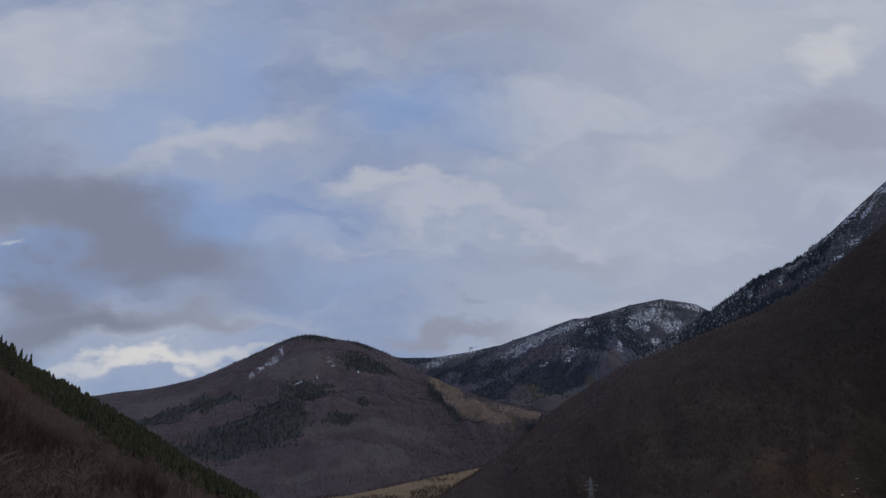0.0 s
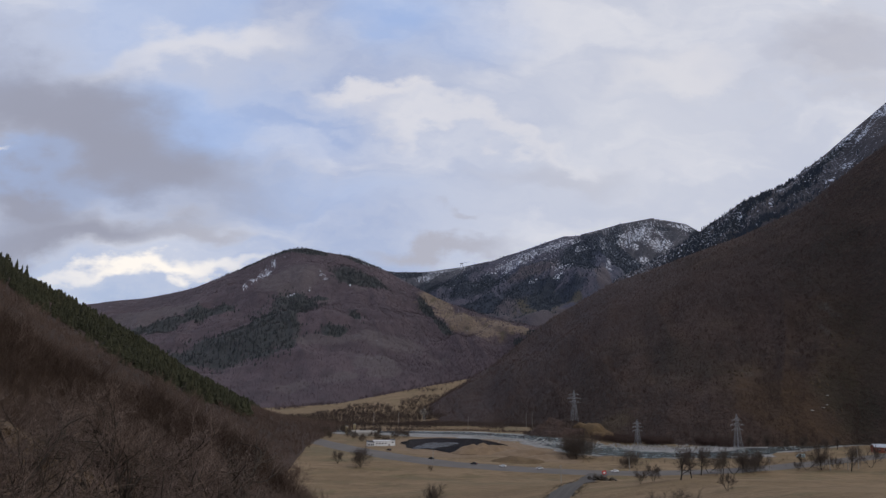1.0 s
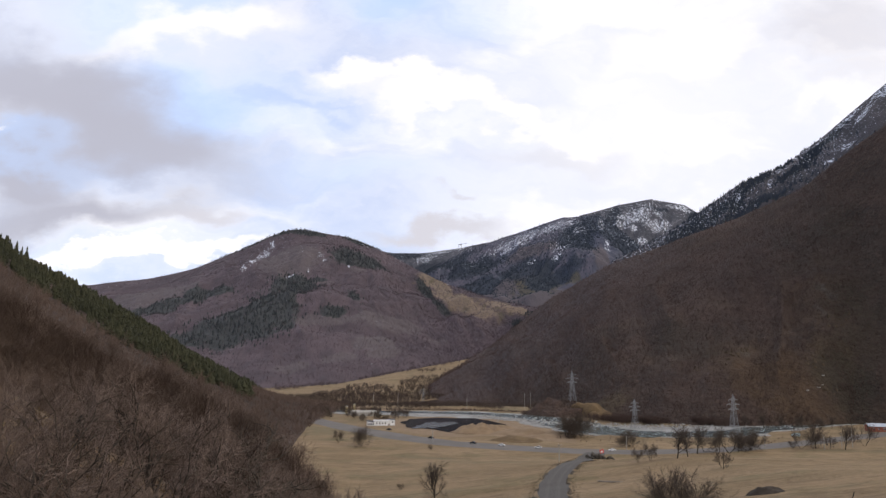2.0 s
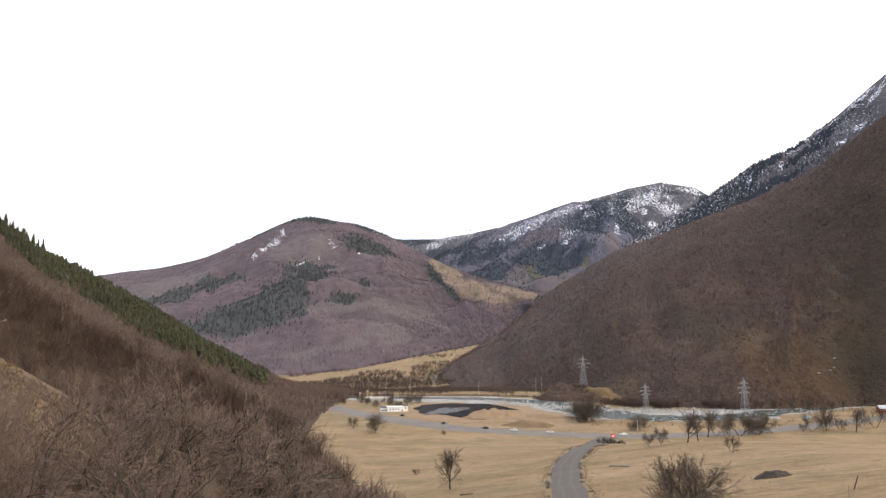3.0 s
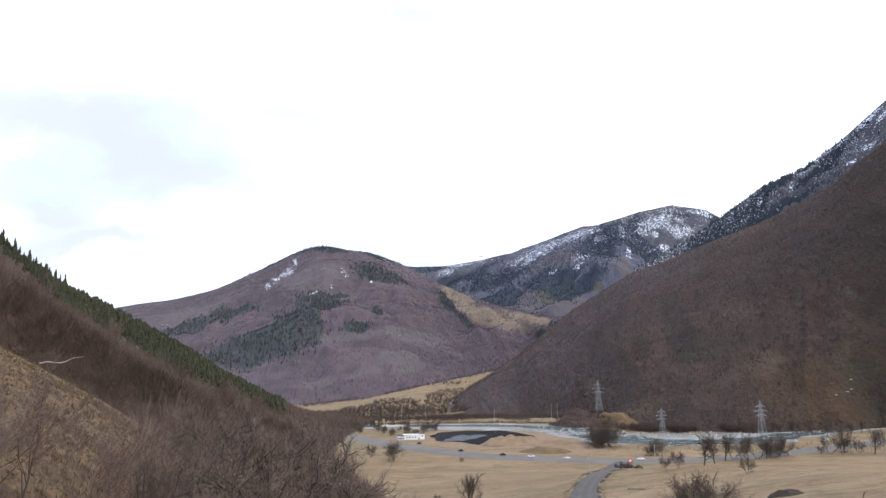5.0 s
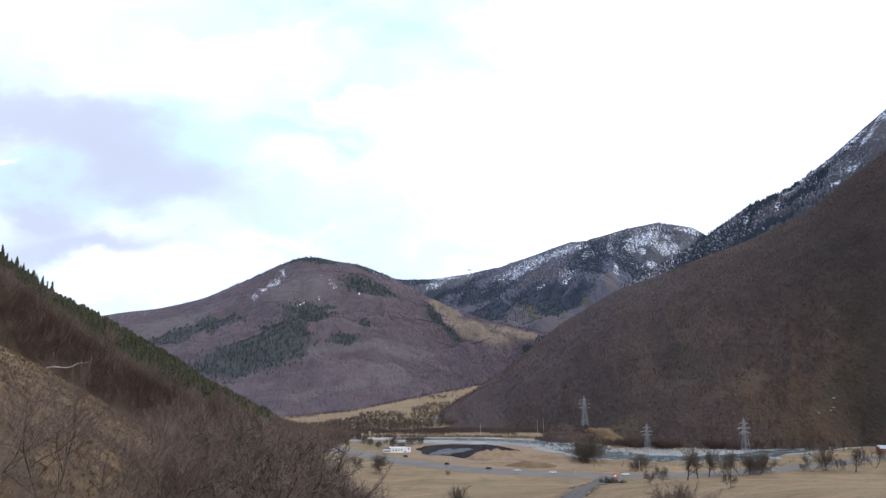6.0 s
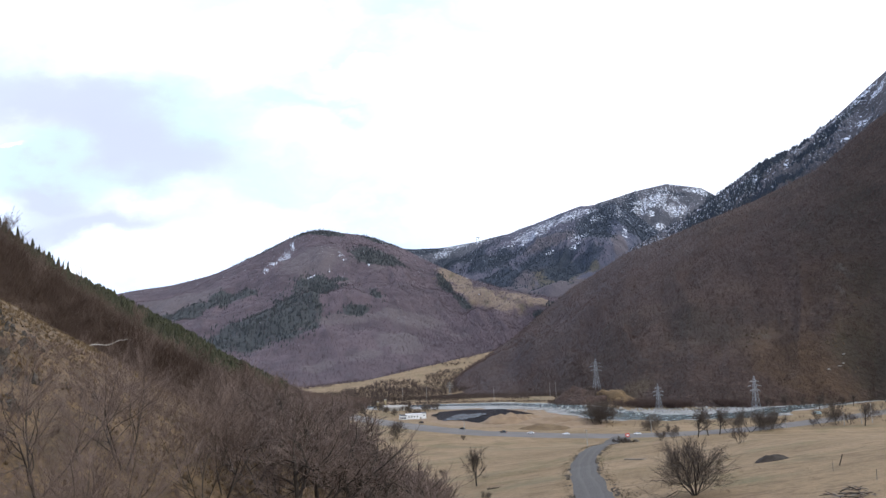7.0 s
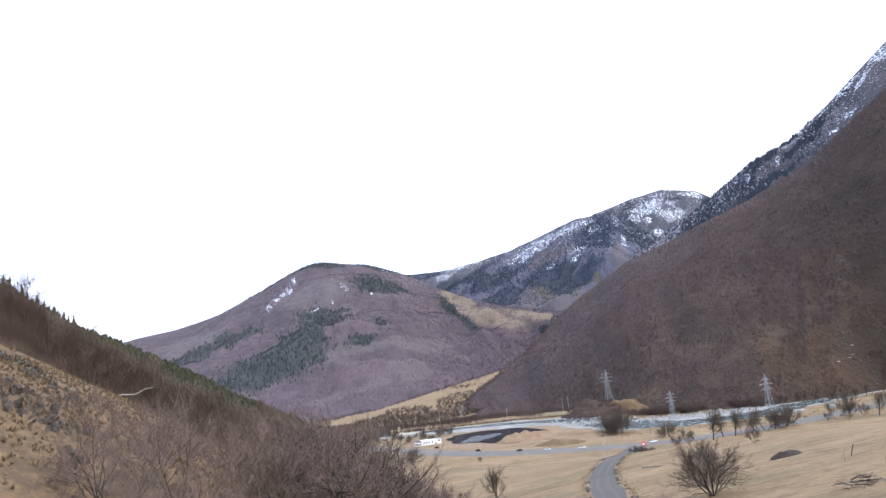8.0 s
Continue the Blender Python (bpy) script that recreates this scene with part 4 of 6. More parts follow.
# ---------------------------------------------------------------- roads, river


def ribbon(name, line, widths, material, lift, label, category, steps=120, ragged=0.0, seed=5):
    """A strip that follows the ground along a line."""
    pts = np.array(line, float)
    t = np.linspace(0, 1, len(pts))
    s = np.linspace(0, 1, steps)
    # smooth through the given points
    fine = np.stack([np.interp(s, t, pts[:, k]) for k in range(2)], -1)
    for _ in range(max(3, steps // 22)):
        fine[1:-1] = 0.25 * fine[:-2] + 0.5 * fine[1:-1] + 0.25 * fine[2:]
    w = np.interp(s, np.linspace(0, 1, len(widths)), widths)
    d = np.gradient(fine, axis=0)
    d /= np.linalg.norm(d, axis=1)[:, None]
    side = np.stack([d[:, 1], -d[:, 0]], -1)
    cols = 9
    rows = []
    for k in range(cols):
        q = 2 * k / (cols - 1) - 1
        edge = 1 + ragged * fbm(s * 900 + 50 * np.sign(q), s * 0 + seed, 25, 4, seed)
        xy = fine + side * (w / 2 * q * edge)[:, None]
        rows.append(np.c_[xy, ground_rough(xy[:, 0], xy[:, 1]) + lift - 0.03 * abs(q)])
    verts = np.stack(rows, 1).reshape(-1, 3)
    return tagged(sheet(name, verts, grid_faces(steps, cols), material), label, category, kind="structure")


ribbon("road", [(-128, 690), (-104, 640), (-54, 553), (-14, 498), (19, 463), (53, 446), (76, 437), (98, 430), (133, 427), (184, 441), (222, 458), (270, 487), (335, 528), (430, 590)],
       [20, 22, 25, 26, 24, 20, 18, 18, 18], M["asphalt"], 0.10, "worn grey road crossing the valley floor", "road", 220, 0.10)
ribbon("track", [(9, 40), (15, 70), (20, 95), (26, 126), (34, 178), (44, 229), (56, 268), (78, 345), (95, 400), (107, 424)],
       [6, 6.4, 6.8, 7.4, 8.4, 8.6, 9.6, 12], M["gravel"], 0.12, "grey gravel track through the dry meadow", "track", 160, 0.25)
for off in (-1.5, 1.5):
    ribbon("wheel_rut", [(x + off * w, y - 0.2 * off) for x, y, w in ((9, 40, 0.7), (15, 70, 0.75), (20, 95, 0.8), (26, 126, 0.85), (34, 178, 0.95), (44, 229, 1), (56, 268, 1.05), (78, 345, 1.1), (92, 392, 1.1))],
           [0.9, 1.0, 1.2], M["rut"], 0.145, "paler packed wheel rut along the gravel track", "track", 150, 0.5, 12 + int(off))
ribbon("shingle_bank", [(-130, 722), (-85, 715), (-15, 703), (45, 700), (91, 674), (115, 642), (128, 597), (142, 562), (165, 550), (199, 549), (238, 562), (284, 592), (335, 624), (430, 668), (540, 700)],
       [30, 44, 62, 74, 66, 62, 66, 76, 86, 80, 64, 52, 46, 44], M["shingle"], 0.12, "white shingle banks of a mountain river", "river bank", 240, 0.35)
ribbon("water", [(-130, 726), (-85, 722), (-15, 716), (45, 712), (95, 684), (122, 648), (133, 600), (138, 552), (160, 530), (199, 528), (238, 546), (284, 580), (335, 616), (430, 662), (540, 696)],
       [16, 22, 26, 30, 40, 48, 50, 48, 44, 38, 28, 24, 22, 20], M["river"], 0.28, "pale green-grey shallow mountain river with white ripples", "river", 240, 0.6, 8)


# ---------------------------------------------------------------- making things


def part(name, bm, material, parent, label=""):
    """Links a bmesh as one mesh object under a thing or a part."""
    me = bpy.data.meshes.new(name)
    bm.to_mesh(me)
    bm.free()
    me.materials.append(material)
    ob = new(name, me)
    ob.parent = parent
    return tagged(ob, label)


def thing(name, m, label, category, group=""):
    ob = new(name)
    ob.empty_display_size = 0.3
    ob.matrix_world = m
    return tagged(ob, label, category, group)


def stand(x, y, turn=0.0, lift=0.0):
    return pose(x, y, float(ground_rough(x, y)) + lift, 0, 0, turn)


def add_box(bm, size, at=(0, 0, 0), turn=(0, 0, 0), taper=1.0, bevel=0.0):
    geo = bmesh.ops.create_cube(bm, size=1.0)["verts"]
    for v in geo:
        k = taper if v.co.z > 0 else 1.0
        v.co = Vector((v.co.x * size[0] * k, v.co.y * size[1] * k, v.co.z * size[2]))
    if bevel:
        edges = {e for v in geo for e in v.link_edges}
        geo = bmesh.ops.bevel(bm, geom=list(edges), offset=bevel, segments=2, affect="EDGES")["verts"]
    m = pose(*at, *turn)
    for v in geo:
        v.co = m @ v.co
    return bm


def box(size, at=(0, 0, 0), turn=(0, 0, 0), taper=1.0, bevel=0.0):
    return add_box(bmesh.new(), size, at, turn, taper, bevel)


def add_rod(bm, a, b, ra, rb=None, sides=6):
    a, b = Vector(a), Vector(b)
    way = b - a
    geo = bmesh.ops.create_cone(bm, cap_ends=True, segments=sides, radius1=ra, radius2=ra if rb is None else rb, depth=way.length)["verts"]
    m = Matrix.Translation((a + b) / 2) @ way.to_track_quat("Z", "Y").to_matrix().to_4x4()
    for v in geo:
        v.co = m @ v.co
    return bm


def rod(a, b, ra, rb=None, sides=6):
    return add_rod(bmesh.new(), a, b, ra, rb, sides)


# ---------------------------------------------------------------- leafless trees


class Tree:
    """Grows a trunk, limbs and twigs as tapered tubes."""

    def __init__(self, seed, height, stem=0.3, spread=45, limbs=7, twigs=4, levels=4, stems=1, gnarl=0.25, thick=0.022, fine=0.010, sink=0.4):
        self.rng = random.Random(seed)
        self.height, self.spread, self.limbs, self.twigs, self.levels = height, spread, limbs, twigs, levels
        self.gnarl, self.fine = gnarl, fine
        self.trunk, self.crown = ([], []), ([], [])
        for k in range(stems):
            lean = Vector((0, 0, 1)) if stems == 1 else Vector((math.cos(6.283 * k / stems + 0.6), math.sin(6.283 * k / stems + 0.6), self.rng.uniform(1.2, 2.4))).normalized()
            start = Vector((0, 0, -sink)) if stems == 1 else Vector((lean.x * 0.2, lean.y * 0.2, -sink))
            self.grow(start, lean, height * 0.62, height * thick / math.sqrt(stems), 0, stem)

    def turned(self, d, angle):
        side = d.cross(Vector((self.rng.gauss(0, 1), self.rng.gauss(0, 1), self.rng.gauss(0, 1))))
        if side.length < 1e-4:
            side = d.orthogonal()
        return Matrix.Rotation(radians(angle), 3, side.normalized()) @ d

    def tube(self, pts, radii, sides, where):
        verts, faces = where
        base = len(verts)
        for i, (p, r) in enumerate(zip(pts, radii)):
            d = (pts[min(i + 1, len(pts) - 1)] - pts[max(i - 1, 0)]).normalized()
            a = d.orthogonal().normalized()
            b = d.cross(a)
            for k in range(sides):
                t = 6.2832 * k / sides
                verts.append(p + (a * math.cos(t) + b * math.sin(t)) * r)
        for i in range(len(pts) - 1):
            for k in range(sides):
                u, w = base + i * sides + k, base + i * sides + (k + 1) % sides
                faces.append((u, w, w + sides, u + sides))

    def grow(self, p, d, length, radius, level, bare):
        rng = self.rng
        last = level >= self.levels
        segments = 1 if last else (6, 5, 3, 2, 1)[level]
        pts, dirs = [p.copy()], []
        for _ in range(segments):
            d = self.turned(d, abs(rng.gauss(0, (10, 26, 26, 24, 20)[level] * self.gnarl * 2)))
            d = (d + Vector((0, 0, (0.05, 0.10, 0.06, 0.03, 0.0)[level]))).normalized()
            p = p + d * (length / segments)
            pts.append(p.copy())
            dirs.append(d.copy())
        end = max(self.fine * 0.4, radius * 0.45)
        where = self.trunk if level <= 2 and (level < 2 or radius > 2.2 * self.fine) else self.crown
        if last:
            verts, faces = where
            a = d.orthogonal().normalized() * radius
            b = d.cross(a)
            k = len(verts)
            verts += [pts[0] + a, pts[0] - a * 0.5 + b * 0.87, pts[0] - a * 0.5 - b * 0.87, pts[-1]]
            faces += [(k, k + 1, k + 3), (k + 1, k + 2, k + 3), (k + 2, k, k + 3)]
            return
        radii = [radius + (end - radius) * i / segments for i in range(segments + 1)]
        self.tube(pts, radii, (7, 5, 4, 3, 3)[level], where)
        count = self.limbs if level == 0 else self.twigs
        for k in range(count):
            lo = bare if level == 0 else 0.2
            f = min(0.99, lo + (1 - lo) * (k + rng.uniform(0.1, 0.9)) / count)
            i = min(int(f * segments), segments - 1)
            at = pts[i].lerp(pts[i + 1], f * segments - i)
            out = self.turned(dirs[i], self.spread * rng.uniform(0.7, 1.3) * (1.2 - 0.55 * f))
            size = length * rng.uniform(0.42, 0.72) * (1.2 - 0.5 * f) * (1.25 if level == 0 else 1.0)
            self.grow(at, out, size, max(self.fine, radius * (0.6 - 0.25 * f)), level + 1, bare)
        self.grow(pts[-1], self.turned(dirs[-1], 15), length * 0.55, max(self.fine, end), level + 1, bare)

    def place(self, m, label, group="", name="tree", twigs="bough"):
        # the crown is scaled so that the whole tree has the height asked for
        top = max(v.z for v in self.crown[0])
        k = self.height / top
        root = thing(name, m, label, "tree", group)
        for kind, (verts, faces), material in (("trunk", self.trunk, M["bark"]), ("crown", self.crown, M[twigs])):
            me = bpy.data.meshes.new(kind)
            me.from_pydata([v * k for v in verts], [], faces)
            me.materials.append(material)
            ob = new(kind, me)
            ob.parent = root
        return root


def copy_scaled(ob, x, y, scale, turn, label="", group="", lean=0.0):
    made = copy_thing(ob, stand(x, y, turn) @ pose(0, 0, 0, lean, 0, 0))
    made.scale = (scale, scale, scale)
    return tagged(made, label, group=group)


def build_near_wood():
    """The trees below the grassy spur, which the camera backs away over."""
    kinds = [
        Tree(101, 10.0, 0.35, 52, 8, 6, 4, 1, 0.50, 0.024, 0.011),
        Tree(102, 9.5, 0.25, 48, 7, 6, 4, 2, 0.50, 0.024, 0.011),
        Tree(103, 11.0, 0.34, 54, 8, 6, 4, 1, 0.52, 0.028, 0.011),
        Tree(104, 8.5, 0.30, 34, 6, 5, 4, 3, 0.28, 0.015, 0.010),
        Tree(105, 7.5, 0.25, 34, 5, 5, 4, 4, 0.25, 0.010, 0.009),
    ]
    light = [
        Tree(111, 9.5, 0.35, 46, 9, 7, 3, 1, 0.4, 0.014, 0.018),
        Tree(112, 9.0, 0.30, 42, 6, 6, 3, 2, 0.35, 0.014, 0.018),
        Tree(113, 10.0, 0.42, 40, 9, 7, 3, 1, 0.3, 0.013, 0.018),
    ]
    label = "leafless grey-brown tree in a dense hillside wood"
    rng = random.Random(7)
    spots = []
    tries = 0
    while len(spots) < 80 and tries < 9000:
        tries += 1
        x, y = rng.uniform(-58, -3), rng.uniform(12, 120)
        across = (x - y + 108) / 1.414
        edge = -6.5 + 0.06 * abs(y - 70)
        inner = x > -25 + 0.10 * (y - 20) - 5 * (y > 60)
        if x > edge or (not inner and across > -7):
            continue
        if y < 34 and x > -15:
            continue
        gap = 3.0 if inner else 4.4
        if all((x - a) ** 2 + (y - b) ** 2 > gap * gap for a, b, _ in spots):
            spots.append((x, y, inner))
    first = {}
    for x, y, inner in spots:
        k = rng.choice([0, 0, 1, 1, 2, 2, 3, 4])
        if y < 34:
            k = rng.choice([3, 4])
        if y >= 34 and x > -13:
            k = rng.choice([2, 2, 0])
        scale = rng.uniform(0.82, 1.08)
        if k not in first:
            first[k] = kinds[k].place(stand(x, y, rng.uniform(0, 360)), label, "hillside wood trees")
        else:
            copy_scaled(first[k], x, y, scale, rng.uniform(0, 360), lean=rng.uniform(-5, 5))
    # thick-limbed old trees along the edge of the wood
    old = Tree(121, 12.0, 0.30, 62, 8, 5, 4, 1, 0.62, 0.034, 0.013).place(stand(-14.2, 72, 130), "gnarled leafless tree with thick dark limbs beside the wood", "old trees at the wood's edge", twigs="dark_bough")
    copy_scaled(old, -9.5, 56.0, 0.88, 165)
    copy_scaled(old, -17.5, 47.0, 0.72, 280)
    # the wooded bank behind the spur
    bank, far = SLOPES["hillside_wood"], SLOPES["hillside_west"]
    verts, faces, tones, total = [], [], [], 0
    shapes = []
    for tree in light:
        top = max(v.z for v in tree.crown[0])
        v = np.array([tuple(p) for p in tree.trunk[0] + tree.crown[0]]) * tree.height / top
        shift = len(tree.trunk[0])
        quads = tree.trunk[1] + [tuple(i + shift for i in f) for f in tree.crown[1]]
        tris = [t for f in quads for t in ((f[:3], (f[0], f[2], f[3])) if len(f) == 4 else (f,))]
        shapes.append((v, np.array(tris)))
    for i in range(165):
        if i < 140:
            u, w = rng.uniform(0.08, 0.97), rng.uniform(0.02, 1.04) if i % 3 else rng.uniform(0.85, 1.04)
            p = bank.at(np.array([u]), np.array([w]))[0]
        else:
            u, w = rng.uniform(0.50, 0.80), rng.uniform(0.0, 0.30)
            p = far.at(np.array([u]), np.array([w]))[0]
        m = np.array(pose(p[0], p[1], p[2] - 0.25, rng.uniform(-4, 4), rng.uniform(-4, 4), rng.uniform(0, 360)))
        v, f = rng.choice(shapes)
        verts.append(v * rng.uniform(0.75, 1.02) @ m[:3, :3].T + m[:3, 3])
        faces.append(f + total)
        tones.append(np.full(len(v), rng.betavariate(2, 2.2)))
        total += len(v)
    ob = sheet("bare_wood", np.concatenate(verts), np.concatenate(faces), M["bank_twig"], np.concatenate(tones), False)
    tagged(ob, "dense leafless brown wood on a steep bank", "forest", kind="stuff")


def build_meadow_trees():
    Tree(207, 12.4, 0.30, 52, 10, 6, 4, 1, 0.34, 0.026, 0.018).place(stand(6.3, 208.6, 30), "slender leafless tree alone in the dry meadow", twigs="dark_bough")
    broad = Tree(202, 10.0, 0.12, 48, 7, 6, 4, 6, 0.36, 0.034, 0.012).place(stand(36.5, 100.0, 10), "broad low-branched leafless tree beside the gravel track", twigs="dark_bough")
    broad.scale = (1.12, 1.12, 1.0)
    row = Tree(203, 13, 0.28, 46, 10, 9, 3, 1, 0.35, 0.022, 0.032).place(stand(91.9, 251, 0), "leafless tree on the rise beside the road", "roadside trees", twigs="dark_bough")
    small = Tree(204, 7, 0.25, 44, 7, 7, 3, 3, 0.3, 0.018, 0.024).place(stand(84, 256, 0), "small leafless tree with a few stems near the road", "roadside trees", twigs="dark_bough")
    willow = Tree(205, 13, 0.12, 42, 7, 7, 3, 8, 0.35, 0.018, 0.030).place(stand(110, 497, 0), "broad leafless brown willow clump by the river", "riverside trees", twigs="dark_bough")
    copy_scaled(willow, 117, 506, 1.5, 80)
    copy_scaled(willow, 106, 503, 1.4, 200)
    copy_scaled(willow, 113, 512, 1.45, 310)
    for x, y, k in ((88, 205, 0.75), (79, 254, 0.8)):
        copy_scaled(small, x, y, k, x * 7)
    for x, y, k, t in ((167.7, 424, 1.5, 40), (100, 262, 0.9, 150)):
        copy_scaled(row, x, y, k, t)
    twin = Tree(206, 16, 0.30, 40, 9, 8, 3, 2, 0.35, 0.018, 0.030).place(stand(181, 424, 20), "tall twin-stemmed leafless tree by the road", "roadside trees", twigs="dark_bough")
    for x, y, k, t in ((190, 430, 1.15, 100), (197, 433, 1.0, 210), (206, 440, 1.05, 300), (214, 445, 0.9, 60), (176, 432, 0.8, 160), (258, 455, 1.35, 30), (247, 452, 0.9, 140), (300, 470, 1.1, 250)):
        copy_scaled(twin, x, y, k, t)
    for x, y, k, t in ((202, 439, 0.85, 120), (210, 444, 0.8, 220), (136, 455, 0.95, 70), (131, 452, 0.6, 300), (-34.6, 442, 1.05, 25)):
        copy_scaled(willow, x, y, k, t, "broad leafless brown bush by the road")
    for x, y, k, t in ((-50.5, 457, 1.35, 15), (7.9, 427, 0.55, 0), (262, 460, 1.5, 100), (268, 456, 1.3, 250), (240, 450, 0.9, 0)):
        copy_scaled(small, x, y, k, t)
    copy_scaled(row, 273.7, 449, 1.4, 20)
    for i, (x, y) in enumerate(((-48, 610), (-58, 640), (-36, 622), (-22, 640), (-66, 660), (-80, 640), (-12, 655), (-90, 690), (-100, 720), (-75, 710), (-40, 668), (-28, 600))):
        copy_scaled(willow, x, y, 0.55 + 0.05 * (i % 5), i * 47, "leafless brown bush near the white building")
    for i, (x, y) in enumerate(((300, 580), (312, 574), (322, 585), (290, 586), (335, 580), (276, 592), (350, 590))):
        copy_scaled(row, x, y, 0.85 + 0.08 * (i % 4), i * 67, "leafless tree at the foot of the slope")
    # a low shrub and brushwood in the grass
    for x, y, k, t in ((-4.8, 253, 0.42, 60), (5.5, 143, 0.45, 10)):
        copy_scaled(small, x, y, k, t, "low leafless shrub in the dry grass")


build_near_wood()
build_meadow_trees()


def build_dead_branch():
    """A bleached dead stem that leans out over the spur's edge."""
    bm = bmesh.new()
    pts = [(-47.6, 73, 31.21), (-46.7, 73, 31.38), (-45.9, 73, 31.28), (-45.2, 73, 31.24), (-44.6, 73, 31.38), (-44.1, 73, 31.66), (-43.6, 73, 31.84), (-43.1, 73, 31.80), (-42.6, 73, 31.96)]
    for k in range(len(pts) - 1):
        add_rod(bm, pts[k], pts[k + 1], 0.075 - 0.006 * k, 0.075 - 0.006 * (k + 1), 6)
    root = thing("dead_branch", Matrix(), "bleached white dead branch leaning over the spur", "branch")
    part("stem", bm, M["white_wood"], root)
    low = bmesh.new()
    foot = (-51.5, 80.0, float(ground_rough(-51.5, 80.0)) - 0.3)
    add_rod(low, (-47.6, 73, 31.21), (-48.8, 75.5, 30.4), 0.05, 0.045, 6)
    add_rod(low, (-48.8, 75.5, 30.4), foot, 0.045, 0.07, 6)
    part("stump", low, M["bark"], root)


build_dead_branch()


# ---------------------------------------------------------------- rocks, soil and grass on the spur and meadow


def jagged(rng, size, points=9):
    """A sharp-edged stone: the hull of a few random points."""
    bm = bmesh.new()
    for _ in range(points):
        v = Vector((rng.gauss(0, 1), rng.gauss(0, 1), rng.gauss(0, 1))).normalized()
        bm.verts.new((v.x * size[0] * rng.uniform(0.6, 1), v.y * size[1] * rng.uniform(0.6, 1), v.z * size[2] * rng.uniform(0.6, 1)))
    hull = bmesh.ops.convex_hull(bm, input=bm.verts)
    loose = [v for v in bm.verts if not v.link_faces]
    bmesh.ops.delete(bm, geom=loose, context="VERTS")
    return bm


def stone_meshes(rng, count, size, material):
    out = []
    for _ in range(count):
        bm = jagged(rng, size)
        me = bpy.data.meshes.new("rock")
        bm.to_mesh(me)
        bm.free()
        me.materials.append(material)
        out.append(me)
    return out


def build_rocks():
    rng = random.Random(17)
    slabs = stone_meshes(rng, 9, (0.42, 0.55, 0.75), M["rock"])
    for cx, cy, rx, ry, count in ((-41.0, 42.4, 2.6, 1.7, 34), (-37.6, 39.7, 2.0, 1.6, 30), (-34.4, 37.6, 1.4, 1.3, 20), (-31.0, 29.0, 2.2, 2.2, 38),
                                  (-33.6, 30.6, 2.2, 2.4, 38), (-26.8, 25.8, 1.3, 1.3, 10), (-43.8, 41.5, 2.6, 2.0, 26), (-28.0, 34.0, 1.0, 1.0, 8), (-36.0, 33.0, 1.6, 1.6, 18)):
        root = thing("rock_outcrop", stand(cx, cy), "grey jagged rock outcrop breaking through dry grass", "rock", "outcrops on the spur")
        z0 = root.location.z
        for _ in range(int(count * 1.5)):
            x, y = cx + rng.uniform(-rx, rx), cy + rng.uniform(-ry, ry)
            ob = new("rock", rng.choice(slabs))
            ob.parent = root
            ob.location = (x - cx, y - cy, float(ground_rough(x, y)) - z0 + rng.uniform(-0.35, 0.2))
            ob.rotation_euler = (rng.gauss(-0.35, 0.25), rng.gauss(0.25, 0.25), rng.uniform(-0.6, 0.6))
            k = rng.uniform(0.35, 0.95)
            ob.scale = (k * rng.uniform(0.7, 1.4), k, k * rng.uniform(0.6, 1.2))
    # rubble and logs where the track meets the road
    stones = stone_meshes(rng, 5, (1.9, 1.4, 1.2), M["rock"])
    root = thing("rubble_heap", stand(99, 396), "heap of grey rubble beside the track", "rubble")
    for k in range(26):
        x, y = 100 + rng.gauss(0, 4.0), 394 + rng.gauss(0, 3.0)
        ob = new("stone", rng.choice(stones))
        ob.parent = root
        ob.location = (x - 99, y - 396, float(ground_rough(x, y)) - root.location.z + rng.uniform(0, 2.4) * math.exp(-((x - 99) / 4) ** 2))
        ob.rotation_euler = (rng.uniform(0, 6), rng.uniform(0, 6), rng.uniform(0, 6))
        ob.scale = [rng.uniform(0.7, 1.6)] * 3


def mound(name, x, y, rx, ry, high, material, label, seed, turn=0.0, rag=0.16, lump=0.55):
    """A heap of earth with a ragged outline and lumpy top."""
    n = 36
    g = np.linspace(-1.25, 1.25, n)
    a, b = np.meshgrid(g, g)
    r = np.maximum(np.sqrt(a * a + b * b) + rag * fbm(a * 10, b * 10, 6, 3, seed), 0)
    c, s = math.cos(radians(turn)), math.sin(radians(turn))
    px, py = x + a * rx * c - b * ry * s, y + a * rx * s + b * ry * c
    h = high * np.clip(1 - r ** 1.6, -0.25, 1) * (1 + lump * fbm(a * 10, b * 10, 5, 5, seed + 3))
    verts = np.stack([px, py, ground_rough(px, py) + h], -1).reshape(-1, 3)
    ob = sheet(name, verts, grid_faces(n, n), material)
    return tagged(ob, label, "earth heap")


build_rocks()
mound("soil_heap", 66.3, 137, 3.6, 2.0, 1.5, M["dark_soil"], "dark heap of turned soil in the dry meadow", 3)
mound("earth_mound", 42, 530, 18, 12, 7.5, M["soil"], "tan earth mound beside the pond", 5)
mound("earth_mound", 57, 536, 13, 9, 4.5, M["soil"], "tan earth mound beside the pond", 8)
mound("earth_mound", 68, 482, 18, 13, 3.6, M["scar"], "brownish earth bank by the road", 11)
mound("earth_mound", 92, 505, 16, 12, 2.5, M["soil"], "low tan earth bank by the river", 15)
mound("earth_mound", 84, 520, 34, 16, 5.0, M["soil"], "long tan earth bank beside the pond", 27, -12)
mound("earth_mound", 60, 565, 20, 8, 3.0, M["soil"], "low tan bank between pond and river", 19)
